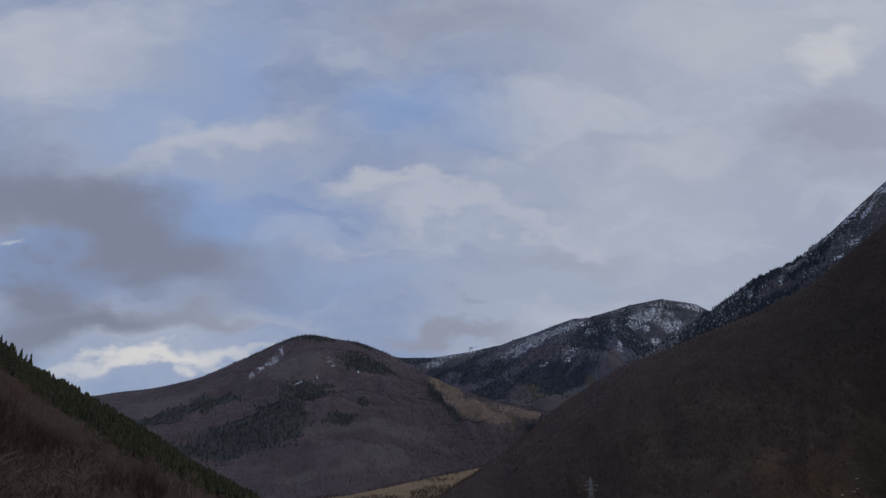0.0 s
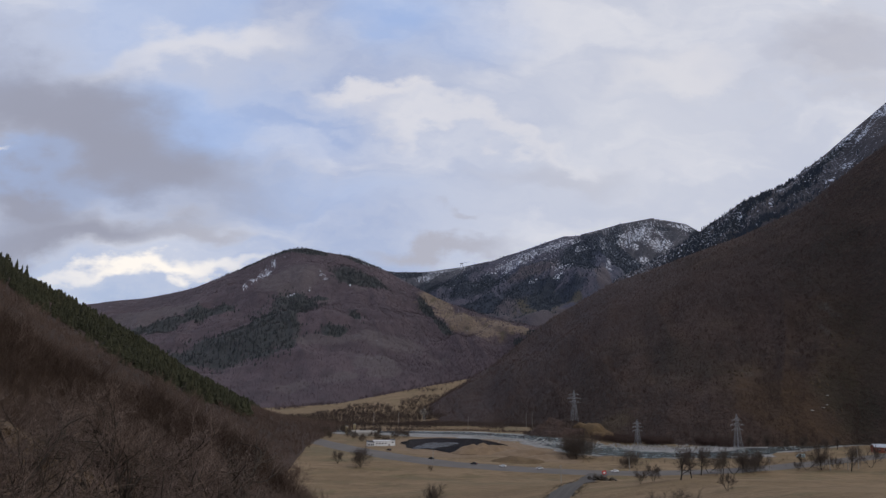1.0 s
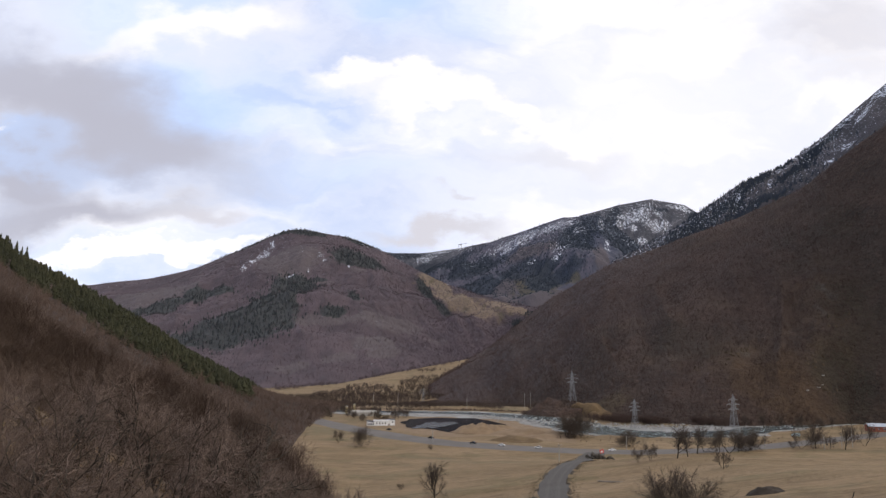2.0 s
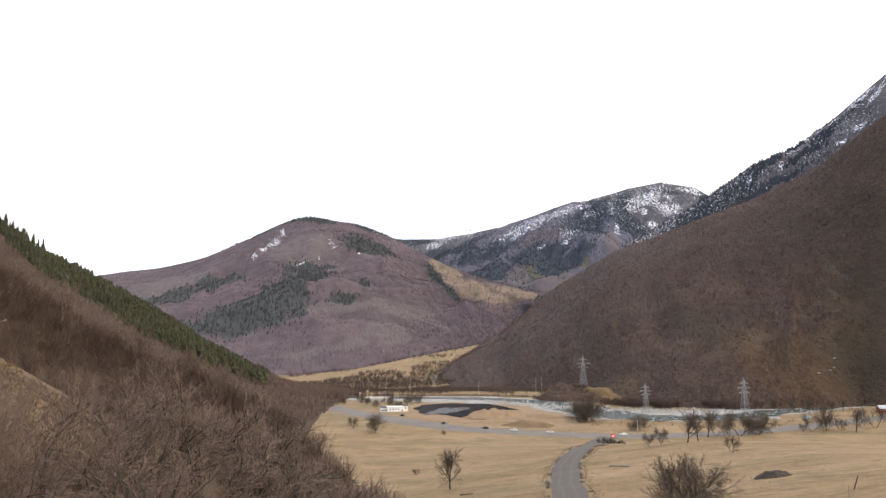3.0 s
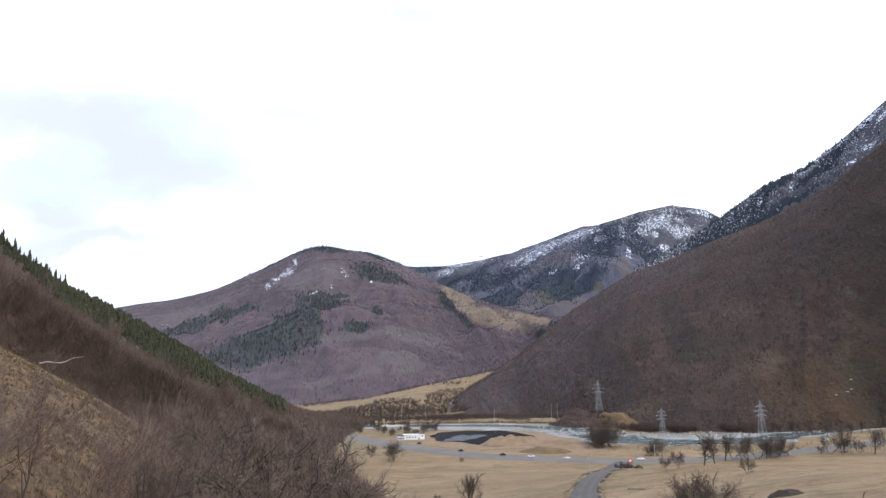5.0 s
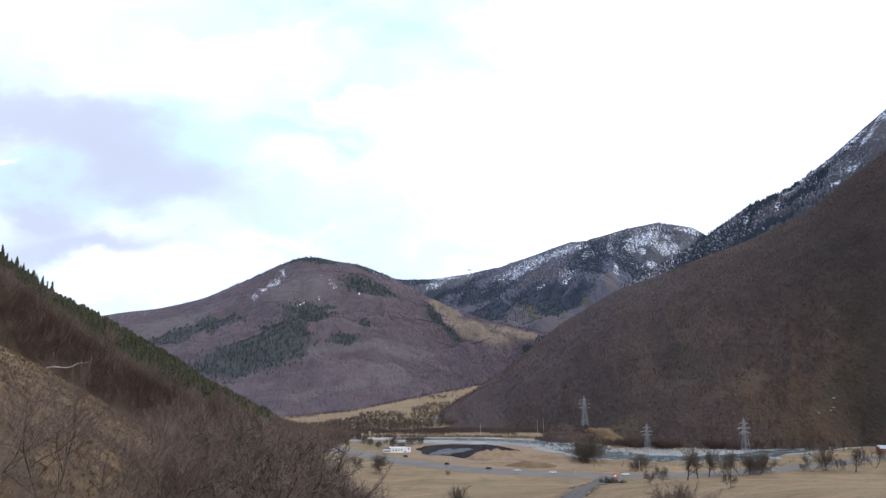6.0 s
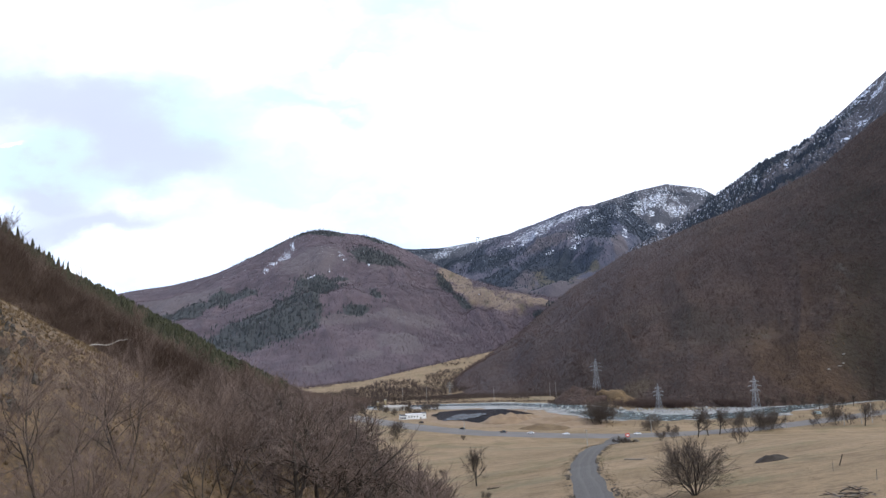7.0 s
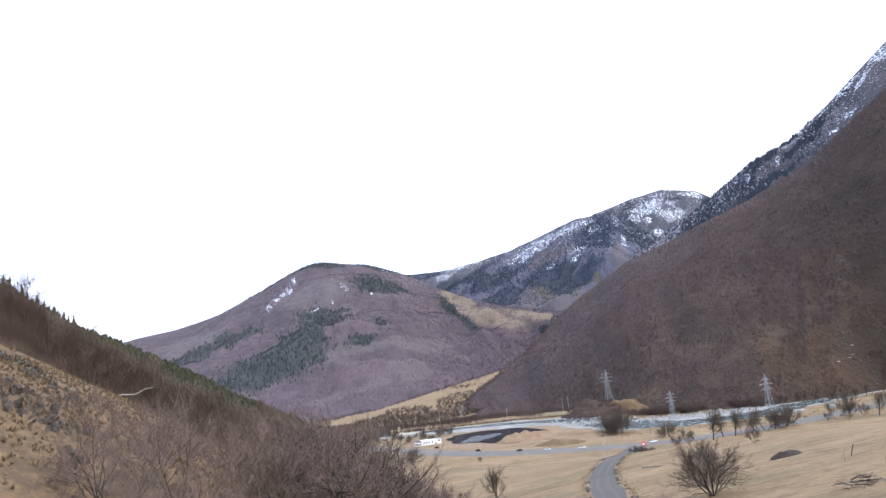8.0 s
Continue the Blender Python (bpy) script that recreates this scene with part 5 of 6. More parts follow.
mound("river_knoll", 150, 706, 42, 28, 14.5, M["hill_near"], "brown scrubby knoll above the river carrying a pylon", 23, 10, 0.4, 0.5)
mound("river_knoll", 172, 688, 30, 19, 10, M["scar"], "rusty dry-grass scar on a knoll above the river", 29, -12, 0.6, 1.0)


def spikes(name, feet, sizes, count, material, label, category, seed, flare=0.6, width=0.05):
    rng = np.random.default_rng(seed)
    n = len(feet)
    a = rng.uniform(0, 2 * np.pi, (n, count))
    lean = rng.uniform(0.1, flare, (n, count))
    h = sizes[:, None] * rng.uniform(0.5, 1.0, (n, count))
    tip = np.stack([np.cos(a) * lean * sizes[:, None] * 1.3, np.sin(a) * lean * sizes[:, None] * 1.3, h * (1.1 - 0.6 * lean)], -1) + feet[:, None]
    foot = np.stack([np.cos(a) * 0.15 * sizes[:, None], np.sin(a) * 0.15 * sizes[:, None], 0 * a - 0.05], -1) + feet[:, None]
    side = np.stack([-np.sin(a), np.cos(a), 0 * a], -1) * (width * sizes[:, None])[..., None]
    verts = np.stack([foot - side, foot + side, tip], 2).reshape(-1, 3)
    tone = np.repeat(np.clip(rng.normal(0.45, 0.22, n), 0, 1), count * 3)
    faces = np.arange(len(verts)).reshape(-1, 3)
    return tagged(sheet(name, verts, faces, material, tone, False), label, category, kind="stuff")


def clods(name, feet, sizes, material, label, category, seed):
    """Loose stones and clods: small uneven eight-sided lumps sunk a little into the ground."""
    rng = np.random.default_rng(seed)
    corners = np.array([(1, 0, 0), (0, 1, 0), (-1, 0, 0), (0, -1, 0), (0, 0, 0.8), (0, 0, -0.6)], float)
    faces = np.array([(0, 1, 4), (1, 2, 4), (2, 3, 4), (3, 0, 4), (1, 0, 5), (2, 1, 5), (3, 2, 5), (0, 3, 5)])
    n = len(feet)
    a = rng.uniform(0, 6.28, n)
    v = corners[None] * rng.uniform(0.5, 1.2, (n, 6, 1)) + rng.normal(0, 0.12, (n, 6, 3))
    x, y = v[..., 0] * np.cos(a)[:, None] - v[..., 1] * np.sin(a)[:, None], v[..., 0] * np.sin(a)[:, None] + v[..., 1] * np.cos(a)[:, None]
    v = np.stack([x, y, v[..., 2]], -1) * sizes[:, None, None] + feet[:, None]
    f = (faces[None] + 6 * np.arange(n)[:, None, None]).reshape(-1, 3)
    return tagged(sheet(name, v.reshape(-1, 3), f, material, None, False), label, category, kind="stuff")


def build_grass():
    rng = np.random.default_rng(81)
    x, y = rng.uniform(-75, 4, 40000), rng.uniform(-12, 90, 40000)
    keep = (spur(x, y) + FALL * y > 8) & ((x - y + 108) > -6) & (fbm(x, y, 6, 4, 2) > -0.25)
    x, y = x[keep], y[keep]
    feet = np.stack([x, y, ground_rough(x, y)], -1)
    spikes("grass_tussocks", feet, rng.uniform(0.10, 0.42, len(x)) * (1 + 0.5 * fbm(x, y, 9, 3, 4)), 8, M["straw"], "dry straw tussocks on the steep spur", "grass", 82, 0.9, 0.16)
    x, y = rng.uniform(-75, 4, 30000), rng.uniform(-12, 90, 30000)
    keep = (spur(x, y) + FALL * y > 8) & ((x - y + 108) > -6) & (fbm(x, y, 3.2, 4, 42) + 0.5 * fbm(x, y, 14, 2, 43) > 0.55)
    feet = np.stack([x, y, ground_rough(x, y)], -1)[keep]
    spikes("weed_clumps", feet, rng.uniform(0.10, 0.34, keep.sum()), 9, M["straw_dark"], "dark withered weeds between the straw", "grass", 86, 1.1, 0.14)
    # brown undergrowth between the trees of the spur
    x, y = rng.uniform(-36, -2, 9500), rng.uniform(0, 110, 9500)
    keep = (fbm(x, y, 8, 4, 21) + 0.035 * (x + 26) > 0.0) & (spur(x, y) + FALL * y > 2)
    feet = np.stack([x, y, ground_rough(x, y) - 0.05], -1)[keep]
    tufts("undergrowth", feet, rng.uniform(0.3, 1.2, keep.sum()), 26, 1.25, 0.008, M["bank_twig"], "brown leafless undergrowth on the steep spur", 83, 0.05)
    # rough grass along the track
    t = rng.uniform(0, 1, 2600)
    line = np.array([(9, 40), (15, 70), (20, 95), (26, 126), (34, 178), (44, 229), (56, 268), (78, 345), (95, 400)], float)
    s = np.linspace(0, 1, len(line))
    cx, cy = np.interp(t, s, line[:, 0]), np.interp(t, s, line[:, 1])
    off = rng.choice([-1, 1], 2600) * (np.interp(t, [0, 1], [3.8, 5.6]) + np.abs(rng.normal(0, 1.3, 2600)))
    x, y = cx + off, cy - off * 0.15
    feet = np.stack([x, y, ground_rough(x, y)], -1)
    spikes("grass_verge", feet, rng.uniform(0.10, 0.42, len(x)) * (1 + 0.5 * fbm(x, y, 14, 3, 6)), 12, M["straw_dark"], "dark weedy verge along the gravel track", "grass", 84, 0.9, 0.06)
    # clods and stones thrown up along the edges of the track
    t = rng.uniform(0.05, 1, 2600)
    cx, cy = np.interp(t, s, line[:, 0]), np.interp(t, s, line[:, 1])
    off = rng.choice([-1, 1], 2600) * (np.interp(t, [0, 1], [3.1, 4.6]) + np.abs(rng.normal(0, 0.55, 2600)))
    x, y = cx + off, cy - off * 0.15
    keep = fbm(x, y, 7, 3, 16) > 0.08
    feet = np.stack([x, y, ground_rough(x, y) + 0.1], -1)[keep]
    clods("verge_clods", feet, rng.uniform(0.08, 0.34, keep.sum()), M["rock"], "dark earth clods and stones along the track", "stones", 88)
    # boulders on the river bank
    t = rng.uniform(0, 1, 900)
    x = np.interp(t, [0, 0.3, 0.6, 1], [60, 118, 190, 330]) + rng.normal(0, 8, 900)
    y = np.interp(t, [0, 0.3, 0.6, 1], [672, 612, 585, 628]) + rng.normal(0, 12, 900)
    feet = np.stack([x, y, ground_rough(x, y) + 0.3], -1)
    clods("river_boulders", feet, rng.uniform(0.4, 1.5, 900), M["pale_rock"], "pale boulders strewn over the shingle", "stones", 89)
    # tussocks over the near meadow
    x, y = rng.uniform(-10, 110, 7000), rng.uniform(45, 330, 7000)
    keep = (fbm(x, y * 1.6, 20, 3, 5) > 0.05) & (np.abs(x - np.interp(y, line[:, 1], line[:, 0])) > 5.5)
    x, y = x[keep], y[keep]
    feet = np.stack([x, y, ground_rough(x, y)], -1)
    spikes("grass_tussocks", feet, rng.uniform(0.08, 0.24, len(x)), 7, M["straw"], "dry straw tussocks in the meadow", "grass", 85, 0.9, 0.16)


build_grass()


# ---------------------------------------------------------------- the pond


def blob(name, x, y, rx, ry, material, lift, label, category, seed, rag=0.12, turn=0.0, level=False):
    n, rings = 72, 8
    a = np.linspace(0, 2 * np.pi, n, endpoint=False)
    edge = 1 + rag * fbm(np.cos(a) * 8, np.sin(a) * 8, 5, 3, seed)
    verts = [(x, y, float(ground_rough(x, y)) + lift)]
    c, s = math.cos(radians(turn)), math.sin(radians(turn))
    for k in range(1, rings + 1):
        px, py = np.cos(a) * rx * edge * k / rings, np.sin(a) * ry * edge * k / rings
        px, py = x + px * c - py * s, y + px * s + py * c
        verts += list(zip(px, py, ground_rough(px, py) * (not level) + verts[0][2] * level + lift * (not level)))
    faces = [(0, 1 + k, 1 + (k + 1) % n, 1 + (k + 1) % n) for k in range(n)]
    quads = [(1 + (r - 1) * n + k, 1 + r * n + k, 1 + r * n + (k + 1) % n, 1 + (r - 1) * n + (k + 1) % n) for r in range(1, rings) for k in range(n)]
    me = bpy.data.meshes.new(name)
    me.from_pydata([tuple(map(float, v)) for v in verts], [], [f[:3] for f in faces] + quads)
    me.materials.append(material)
    return tagged(new(name, me), label, category, kind="structure")


blob("pond_shore", 36, 582, 60, 84, M["soil"], 0.06, "bare tan shore of a small pond", "shore", 3, 0.16, 12)
blob("earth_flat", 82, 520, 30, 46, M["soil"], 0.10, "bare tan earth between road and river", "shore", 13, 0.35, 30)
blob("pond_water", 30, 588, 42, 60, M["pond"], 0.45, "dark still water of a small pond", "pond", 5, 0.30, 8, True)
blob("pond_ice", 12, 578, 13, 30, M["ice"], 0.50, "thin grey ice on the pond", "ice", 9, 0.75, -15, True)


# ---------------------------------------------------------------- pylons and poles


def pylon(x, y, high, turn, label, base=None, steel="steel"):
    root = thing("pylon", stand(x, y, turn) if base is None else pose(x, y, base, 0, 0, turn), label, "pylon", "pylons of the power line")
    w0, w1 = high * 0.105, high * 0.018
    half = lambda z: w0 + (w1 - w0) * min(1, z / (high * 0.92)) ** 0.75
    levels = [high * f for f in (0, 0.20, 0.36, 0.50, 0.63, 0.74, 0.85, 0.92)]
    r = high * 0.0036
    for sx, sy in ((1, 1), (1, -1), (-1, -1), (-1, 1)):
        bm = bmesh.new()
        for a, b in zip(levels, levels[1:]):
            add_rod(bm, (sx * half(a), sy * half(a), a - (0.6 if a == 0 else 0)), (sx * half(b), sy * half(b), b), r * 1.3, None, 4)
        add_rod(bm, (sx * half(levels[-1]), sy * half(levels[-1]), levels[-1]), (0, 0, high), r, None, 4)
        part("leg", bm, M[steel], root)
    corners = ((1, 1), (1, -1), (-1, -1), (-1, 1))
    for k in range(4):
        bm = bmesh.new()
        (ax, ay), (bx, by) = corners[k], corners[(k + 1) % 4]
        for a, b in zip(levels, levels[1:]):
            ha, hb = half(a), half(b)
            add_rod(bm, (ax * ha, ay * ha, a), (bx * hb, by * hb, b), r * 0.8, None, 4)
            add_rod(bm, (bx * ha, by * ha, a), (ax * hb, ay * hb, b), r * 0.8, None, 4)
            add_rod(bm, (ax * hb, ay * hb, b), (bx * hb, by * hb, b), r * 0.7, None, 4)
        part("bracing", bm, M[steel], root)
    for f, reach in ((0.60, 0.20), (0.72, 0.25), (0.84, 0.17)):
        z, d = high * f, high * reach
        bm = bmesh.new()
        for side in (1, -1):
            for sy in (1, -1):
                add_rod(bm, (side * half(z), sy * half(z), z), (side * d, 0, z + high * 0.006), r * 0.9, None, 4)
                add_rod(bm, (side * half(z + high * 0.05), sy * half(z + high * 0.05), z + high * 0.05), (side * d, 0, z + high * 0.006), r * 0.9, None, 4)
            for q in (0.35, 0.65):
                add_rod(bm, (side * d * q, half(z) * (1 - q), z), (side * d * q, -half(z) * (1 - q), z + high * 0.05 * (1 - q)), r * 0.7, None, 4)
        part("crossarm", bm, M[steel], root)
        for side in (1, -1):
            part("insulator", rod((side * d, 0, z), (side * d, 0, z - high * 0.035), r * 0.9, r * 0.9, 6), M["steel"], root, "insulator string")
    return root


pylon(154.2, 704, 31, 12, "grey lattice power pylon on a scrubby knoll", -14.8)
pylon(176.8, 573, 24, 20, "grey lattice power pylon on the river bank")
pylon(246.5, 546, 30, 25, "grey lattice power pylon behind riverside trees")
pylon(4.9, 985, 24, 0, "small far lattice pylon in front of the woods")


def build_crags():
    rng = random.Random(61)
    slabs = stone_meshes(rng, 5, (0.5, 0.5, 0.9), M["crag"])
    for u, v, size in CRAGS:
        p = SLOPES["hillside_east"].at(np.array([u]), np.array([v]))[0]
        root = thing("rock_outcrop", pose(p[0], p[1], p[2]), "brown rock crag among leafless trees on a slope", "rock", "crags on the wooded slope")
        for k in range(9):
            du, dv = rng.gauss(0, 0.009), rng.gauss(0, 0.011)
            q = SLOPES["hillside_east"].at(np.array([u + du]), np.array([v + dv]))[0]
            ob = new("rock", rng.choice(slabs))
            ob.parent = root
            ob.location = tuple(float(c) for c in q - p)
            ob.rotation_euler = (rng.gauss(-0.4, 0.3), rng.gauss(0.2, 0.3), rng.uniform(-1, 1))
            ob.scale = [size * rng.uniform(0.5, 1.1)] * 3


build_crags()
for u, v, wide in LEDGES:
    p = SLOPES["hillside_east"].at(np.array([u]), np.array([v]))[0]
    ledge = thing("rock_ledge", pose(p[0], p[1], p[2] + 0.6, 0, 0, 20), "pale flat rock ledge on the wooded slope", "rock", "pale ledges on the slope")
    part("slab", jagged(random.Random(int(wide * 10)), (wide * 1.4, 1.6, 0.75), 16), M["pale_rock"], ledge)


def pole(x, y, high, label, arm=True):
    root = thing("utility_pole", stand(x, y), label, "pole", "utility poles")
    part("shaft", rod((0, 0, -0.5), (0, 0, high), 0.23, 0.15, 8), M["concrete"], root)
    if arm:
        part("crossarm", box((2.0, 0.14, 0.16), (0, 0.12, high - 0.6), bevel=0.02), M["grey_wood"], root)
        for k in (-0.85, 0.85):
            part("insulator", rod((k, 0.12, high - 0.52), (k, 0.12, high - 0.25), 0.07, 0.05, 6), M["ceramic"], root)


for x, y, high in ((71.4, 357, 8.5), (130, 440, 8.5), (221.2, 448, 9), (287.4, 463, 15), (276, 456, 10), (262, 452, 9), (129, 812, 17), (122, 812, 16), (-24, 792, 16), (-52, 800, 15), (52, 765, 14), (10, 470, 8)):
    pole(x, y, high, "pale slender utility pole")
for k in range(9):
    x, y = 262 + 5.2 * k, 462 + 2.4 * k
    root = thing("fence_post", stand(x, y), "pale wooden fence post by the road", "post", "fence posts")
    part("shaft", rod((0, 0, -0.3), (0, 0, 2.6 + 0.5 * (k % 2)), 0.11, 0.09, 6), M["grey_wood"], root)


def lift_mast():
    """A lattice mast with a long arm on the far saddle."""
    p = SLOPES["ridge_saddle"].at(np.array([0.745]), np.array([1.0]))[0]
    root = thing("lift_mast", pose(p[0], p[1] - 20, p[2] - 4), "pale steel lift mast on the far saddle", "mast")
    for x in (-9, 9):
        for y in (-5, 5):
            part("leg", rod((x, y, -6), (x * 0.8, y * 0.8, 26), 1.1, 0.9, 6), M["steel"], root)
    part("platform", box((24, 14, 3), (0, 0, 26), bevel=0.3), M["steel"], root)
    part("arm", rod((0, 0, 28), (52, 0, 36), 1.2, 0.8, 6), M["steel"], root)
    part("brace", rod((-8, 0, 10), (8, 0, 24), 0.8, 0.8, 6), M["steel"], root)


lift_mast()


# ---------------------------------------------------------------- buildings


def window(root, x, y, z, w, h, turn=0.0):
    w_ob = part("window", box((w, 0.16, h), (x, y, z), (0, 0, turn), bevel=0.02), M["whitewash"], root, "dark window in a pale frame")
    part("pane", box((w * 0.84, 0.06, h * 0.84), (x, y - 0.09, z), (0, 0, turn)), M["glass"], w_ob)


def white_building():
    root = thing("building", stand(-30.5, 578, 10) @ Matrix.Scale(0.78, 4), "long white low building with dark windows", "building")
    part("wall", box((17, 8, 5.2), (1, 0, 2.3), bevel=0.05), M["whitewash"], root)
    part("roof", box((17.8, 8.8, 0.5), (1, 0, 5.1), bevel=0.08), M["whitewash"], root, "flat white roof slab")
    part("wall", box((7, 7, 4.4), (-11, -1, 1.9), bevel=0.05), M["whitewash"], root)
    part("roof", box((7.8, 7.8, 0.7), (-11, -1, 4.4), (0, 8, 0), bevel=0.08), M["dark_roof"], root, "dark felt roof")
    part("wall", box((5, 7, 6.2), (12, 0.5, 2.8), bevel=0.05), M["whitewash"], root)
    part("roof", box((5.6, 7.6, 0.5), (12, 0.5, 6.1), bevel=0.08), M["dark_roof"], root, "dark felt roof")
    for k in range(4):
        window(root, -13.4 + 1.7 * k, -4.53, 1.6, 1.3, 2.2)
    for k in range(4):
        window(root, -4.5 + 3.0 * k, -4.03, 2.6, 1.5, 1.6)
    part("door", box((1.4, 0.14, 2.3), (8.2, -4.05, 0.9), bevel=0.02), M["grey_wood"], root)
    window(root, 12, -3.03, 3.6, 1.6, 1.6)


def shed():
    """A low vaulted concrete shed."""
    root = thing("shed", stand(-52, 668, 8), "low pale concrete shed with a curved roof", "shed")
    part("wall", box((24, 9, 3.4), (0, 0, 1.4), bevel=0.05), M["concrete"], root)
    bm = bmesh.new()
    add_rod(bm, (-12.4, 0, 1.6), (12.4, 0, 1.6), 4.8, None, 24)
    for v in bm.verts:
        v.co.z = 3.0 + max(0, v.co.z - 1.6) * 0.45
    part("roof", bm, M["concrete"], root)
    for k in range(3):
        part("door", box((2.6, 0.16, 2.4), (-7 + 6 * k, -4.55, 1.1), bevel=0.02), M["grey_wood"], root)


def pillar(x, y, high):
    root = thing("gate_pillar", stand(x, y), "square ochre gate pillar with a cap", "pillar", "gate pillars")
    part("shaft", box((2.0, 2.0, high + 0.6), (0, 0, high / 2 - 0.3), bevel=0.06), M["ochre"], root)
    part("cap", box((2.6, 2.6, 0.5), (0, 0, high + 0.2), bevel=0.08), M["concrete"], root)


def house():
    root = thing("house", stand(377, 572, -12), "small red-walled house with a pale sheet roof", "house")
    part("wall", box((15, 9, 4.6), (0, 0, 2.0), bevel=0.04), M["red_brick"], root)
    for side in (-1, 1):
        part("roof", box((16, 5.6, 0.22), (0, side * 2.55, 5.35), (side * -24, 0, 0), bevel=0.03), M["sheet_roof"], root, "pale blue-grey sheet roof")
    gable = bmesh.new()
    for x in (-7.4, 7.4):
        vs = [gable.verts.new(p) for p in ((x - 0.1, -4.4, 4.2), (x - 0.1, 4.4, 4.2), (x - 0.1, 0, 6.2), (x + 0.1, -4.4, 4.2), (x + 0.1, 4.4, 4.2), (x + 0.1, 0, 6.2))]
        for f in ((0, 1, 2), (5, 4, 3), (0, 3, 4, 1), (1, 4, 5, 2), (2, 5, 3, 0)):
            gable.faces.new([vs[i] for i in f])
    part("gable", gable, M["red_brick"], root)
    for k in (-4, 0, 4):
        window(root, k, -4.53, 2.4, 1.3, 1.5)


def road_sign():
    root = thing("road_sign", stand(104.4, 402, 5) @ Matrix.Scale(0.72, 4), "red and white warning board on a leaning post", "sign")
    part("post", rod((-1.6, 0, -0.4), (0, 0, 5.4), 0.13, 0.11, 8), M["steel"], root)
    board = part("board", box((3.2, 0.16, 2.8), (0.1, -0.2, 4.9), (0, -10, 0), bevel=0.05), M["red"], root, "red board with a white centre")
    part("panel", box((1.8, 0.06, 1.3), (0.05, -0.32, 4.8), (0, -10, 0), bevel=0.01), M["whitewash"], board)


white_building()
shed()
pillar(-70.4, 690, 7)
pillar(-64.5, 706, 8)
house()
road_sign()


# ---------------------------------------------------------------- vehicles


def add_loft(bm, sections):
    """Skins a row of equal outlines, capped at both ends."""
    rings = [[bm.verts.new(p) for p in ring] for ring in sections]
    n = len(rings[0])
    for a, b in zip(rings, rings[1:]):
        for k in range(n):
            bm.faces.new((a[k], a[(k + 1) % n], b[(k + 1) % n], b[k]))
    bm.faces.new(rings[0][::-1])
    bm.faces.new(rings[-1])
    bmesh.ops.recalc_face_normals(bm, faces=bm.faces)
    return bm


def car(paint):
    root = thing("car", Matrix(), "white saloon car on the grey road", "car", "cars on the road")
    low, mid, top = 0.32, 0.86, 1.45
    shape = [(-2.15, 0.45, 0.72), (-2.0, low, 0.84), (-0.8, low, 0.90), (0.9, low, 0.92), (2.0, low, 0.93), (2.2, 0.42, 0.85)]
    ring = lambda x, z0, z1, w: [(x, -w, z0), (x, -w * 1.0, (z0 + z1) / 2), (x, -w * 0.9, z1), (x, w * 0.9, z1), (x, w, (z0 + z1) / 2), (x, w, z0)]
    part("body", add_loft(bmesh.new(), [ring(x, z0, z1, 0.86 if abs(x) > 2.1 else 0.9) for x, z0, z1 in shape]), paint, root)
    cabin = part("cabin", add_loft(bmesh.new(), [ring(-1.15, 0.85, 0.90, 0.78), ring(-0.45, 0.85, 1.40, 0.68), ring(0.75, 0.85, 1.46, 0.68), ring(1.65, 0.85, 0.94, 0.76)]), paint, root)
    part("windscreen", box((0.05, 1.2, 0.55), (-0.86, 0, 1.15), (0, 52, 0)), M["glass"], cabin)
    part("rear_window", box((0.05, 1.2, 0.55), (1.27, 0, 1.20), (0, -58, 0)), M["glass"], cabin)
    for side in (-1, 1):
        part("side_window", box((1.7, 0.04, 0.36), (0.1, side * 0.735, 1.16), (side * 10, 0, 0)), M["glass"], cabin)
        for x in (-1.35, 1.35):
            wheel = part("wheel", rod((x, side * 0.72, 0.33), (x, side * 0.93, 0.33), 0.33, 0.33, 16), M["rubber"], root)
            part("rim", rod((x, side * 0.92, 0.33), (x, side * 0.95, 0.33), 0.2, 0.19, 12), M["steel"], wheel)
        part("headlight", box((0.08, 0.34, 0.14), (-2.14, side * 0.6, 0.66), bevel=0.02), M["ceramic"], root)
        part("tail_light", box((0.06, 0.3, 0.16), (2.19, side * 0.6, 0.72), bevel=0.02), M["red"], root)
    return root


def place_cars():
    white, dark = car(M["car_white"]), car(M["car_dark"])
    tagged(dark, "dark saloon car on the grey road")
    for ob, x, y, turn in ((white, 53.5, 452, -24), (dark, 36.1, 462, -32)):
        ob.matrix_world = stand(x, y, turn, 0.10)
    for ob, x, y, turn in ((white, 75.1, 442, -14), (white, 119, 433, 0), (dark, 9.1, 488, -44), (dark, -22, 540, -52)):
        copy_thing(ob, stand(x, y, turn, 0.10))


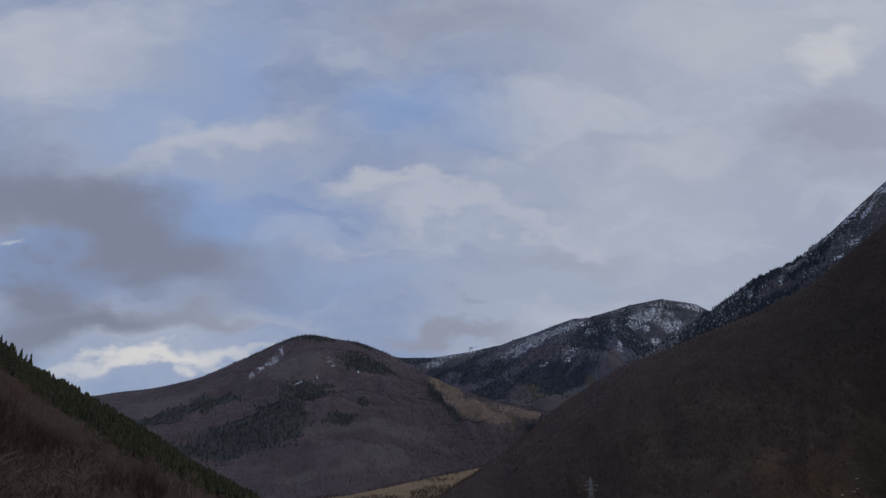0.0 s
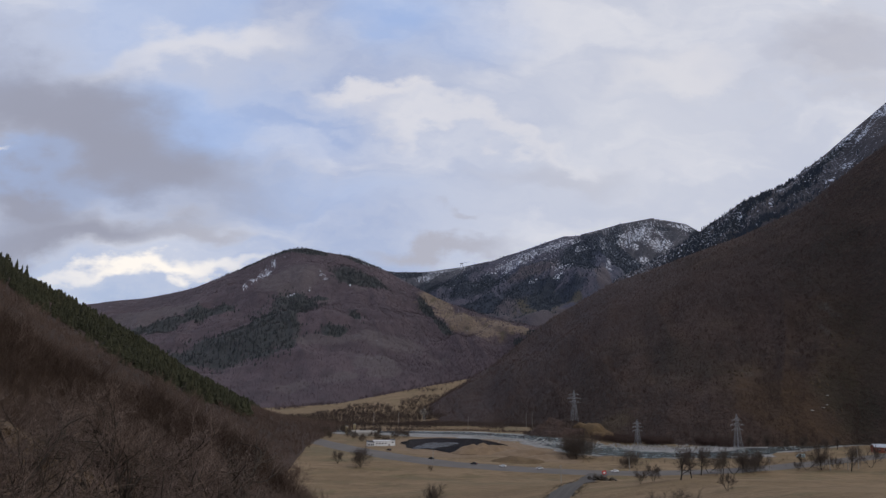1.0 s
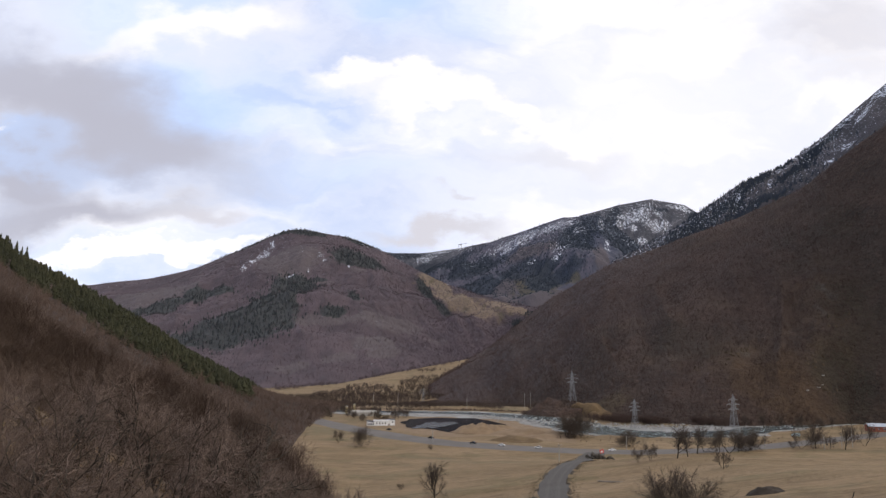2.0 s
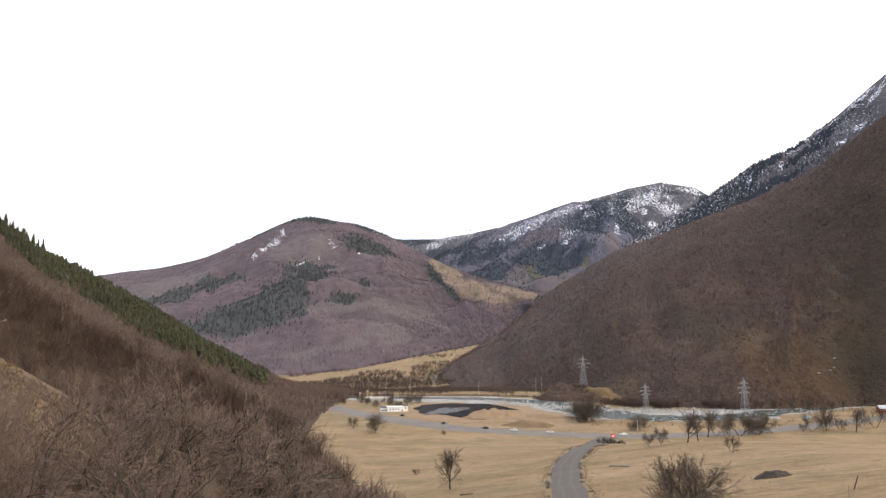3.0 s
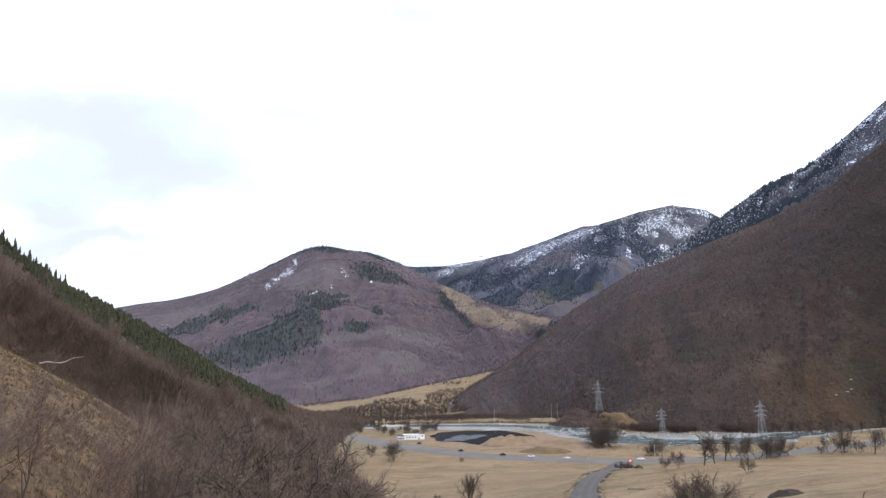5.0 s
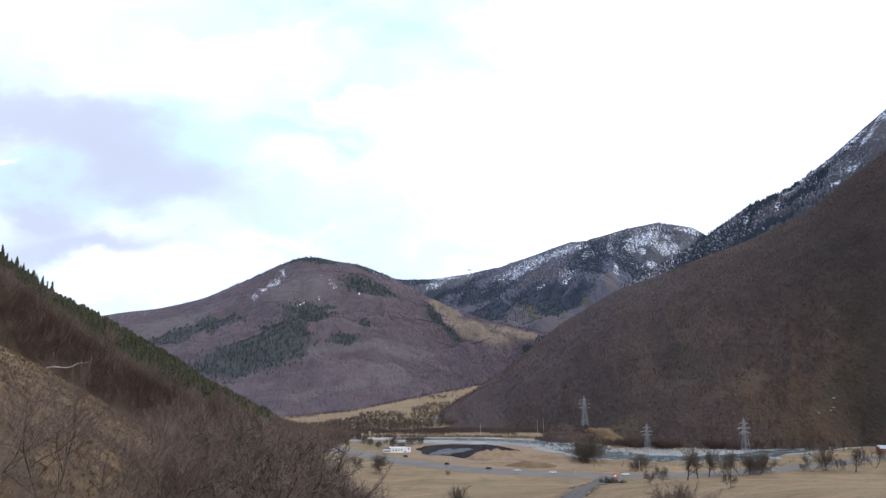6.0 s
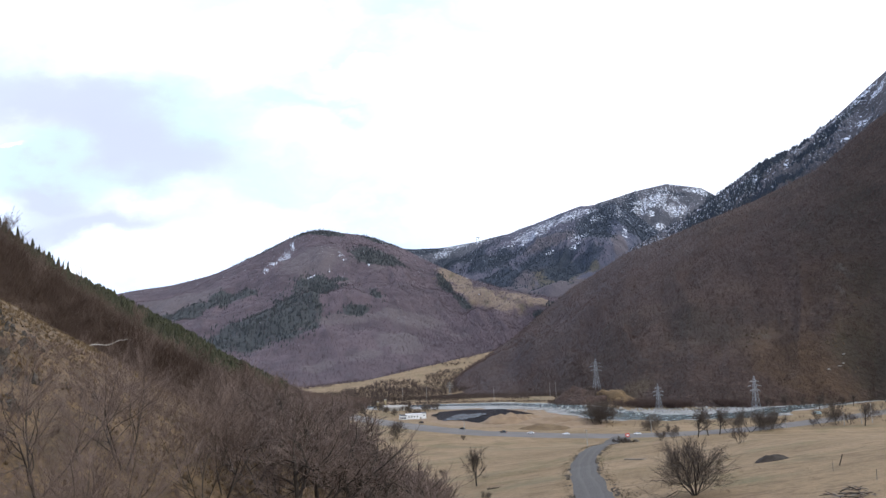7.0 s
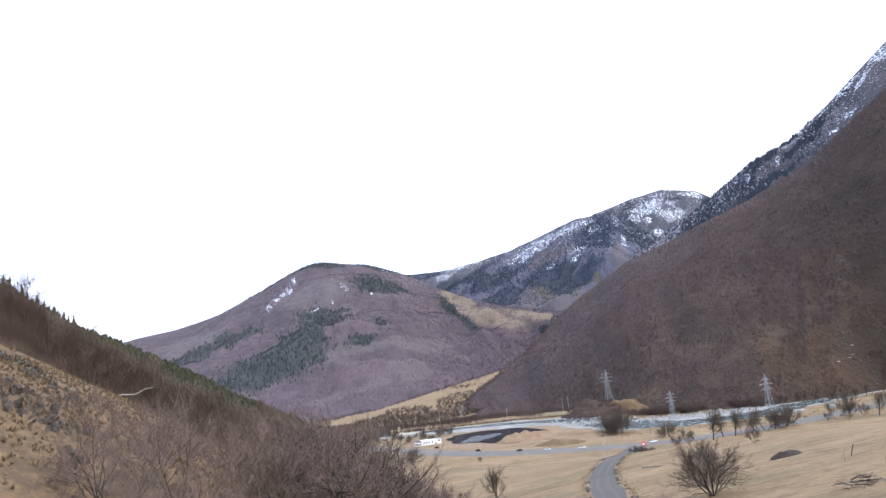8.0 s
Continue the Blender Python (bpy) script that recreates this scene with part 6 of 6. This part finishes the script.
def van():
    root = thing("van", stand(284.3, 527, -20), "pale teal and white panel van parked by the river", "van")
    ring = lambda x, z0, z1, w: [(x, -w, z0), (x, -w, (z0 + z1) / 2), (x, -w * 0.92, z1), (x, w * 0.92, z1), (x, w, (z0 + z1) / 2), (x, w, z0)]
    part("body", add_loft(bmesh.new(), [ring(-3.0, 0.5, 1.1, 0.95), ring(-2.3, 0.4, 1.5, 1.05), ring(-1.5, 0.4, 2.5, 1.05), ring(2.8, 0.4, 2.6, 1.05), ring(3.0, 0.5, 2.5, 1.0)]), M["van_teal"], root)
    part("windscreen", box((0.06, 1.6, 1.0), (-1.98, 0, 1.98), (0, 38, 0)), M["glass"], root)
    for side in (-1, 1):
        part("side_window", box((0.9, 0.04, 0.6), (-0.9, side * 1.05, 1.9)), M["glass"], root)
        for x in (-1.9, 1.9):
            wheel = part("wheel", rod((x, side * 0.85, 0.4), (x, side * 1.08, 0.4), 0.4, 0.4, 16), M["rubber"], root)
            part("rim", rod((x, side * 1.06, 0.4), (x, side * 1.10, 0.4), 0.22, 0.2, 12), M["steel"], wheel)


place_cars()
van()


# ---------------------------------------------------------------- loose wood in the meadow


def build_logs():
    rng = random.Random(23)
    root = thing("log", stand(56.2, 203, -14), "long weathered log lying in the dry grass", "log")
    part("stem", rod((-4.5, 0, 0.15), (4.5, 0.4, 0.2), 0.26, 0.16, 8), M["grey_wood"], root)
    root = thing("leaning_stake", stand(64.9, 109), "dark wooden stake leaning in the meadow", "stake")
    part("shaft", rod((0, 0, -0.3), (0.9, 0.1, 1.9), 0.1, 0.07, 6), M["bark"], root)
    for x, y in ((60, 102), (72, 96), (58.5, 88)):
        root = thing("stake", stand(x, y), "thin wooden stake in the meadow", "stake", "stakes in the meadow")
        part("shaft", rod((0, 0, -0.3), (0.05, 0, 1.5), 0.05, 0.04, 6), M["grey_wood"], root)
    root = thing("brushwood_pile", stand(48.5, 76.5), "brown pile of cut branches in the grass", "brushwood")
    for k in range(84):
        a, x, y = rng.uniform(0, 6.28), rng.gauss(0, 1.4), rng.gauss(0, 0.9)
        z = 0.15 + 1.5 * math.exp(-(x * x / 4 + y * y)) * rng.uniform(0, 1)
        d = Vector((math.cos(a), math.sin(a), rng.uniform(-0.15, 0.35))) * rng.uniform(0.3, 0.85)
        part("stick", rod(Vector((x, y, z)) - d, Vector((x, y, z)) + d, rng.uniform(0.04, 0.09), 0.03, 5), M[rng.choice(["bark", "bough", "grey_wood"])], root)
    root = thing("fallen_branch", stand(9.9, 184, 10), "dark fallen branch lying in the meadow", "branch")
    part("stem", rod((-1.8, 0, 0.15), (1.6, 0.3, 0.3), 0.2, 0.08, 7), M["bark"], root)
    for k in range(7):
        part("twig", rod((-1.2 + 0.4 * k, 0.1, 0.2), (-0.9 + 0.45 * k, rng.uniform(-1, 1), rng.uniform(0.3, 0.9)), 0.06, 0.02, 5), M["bark"], root)


build_logs()
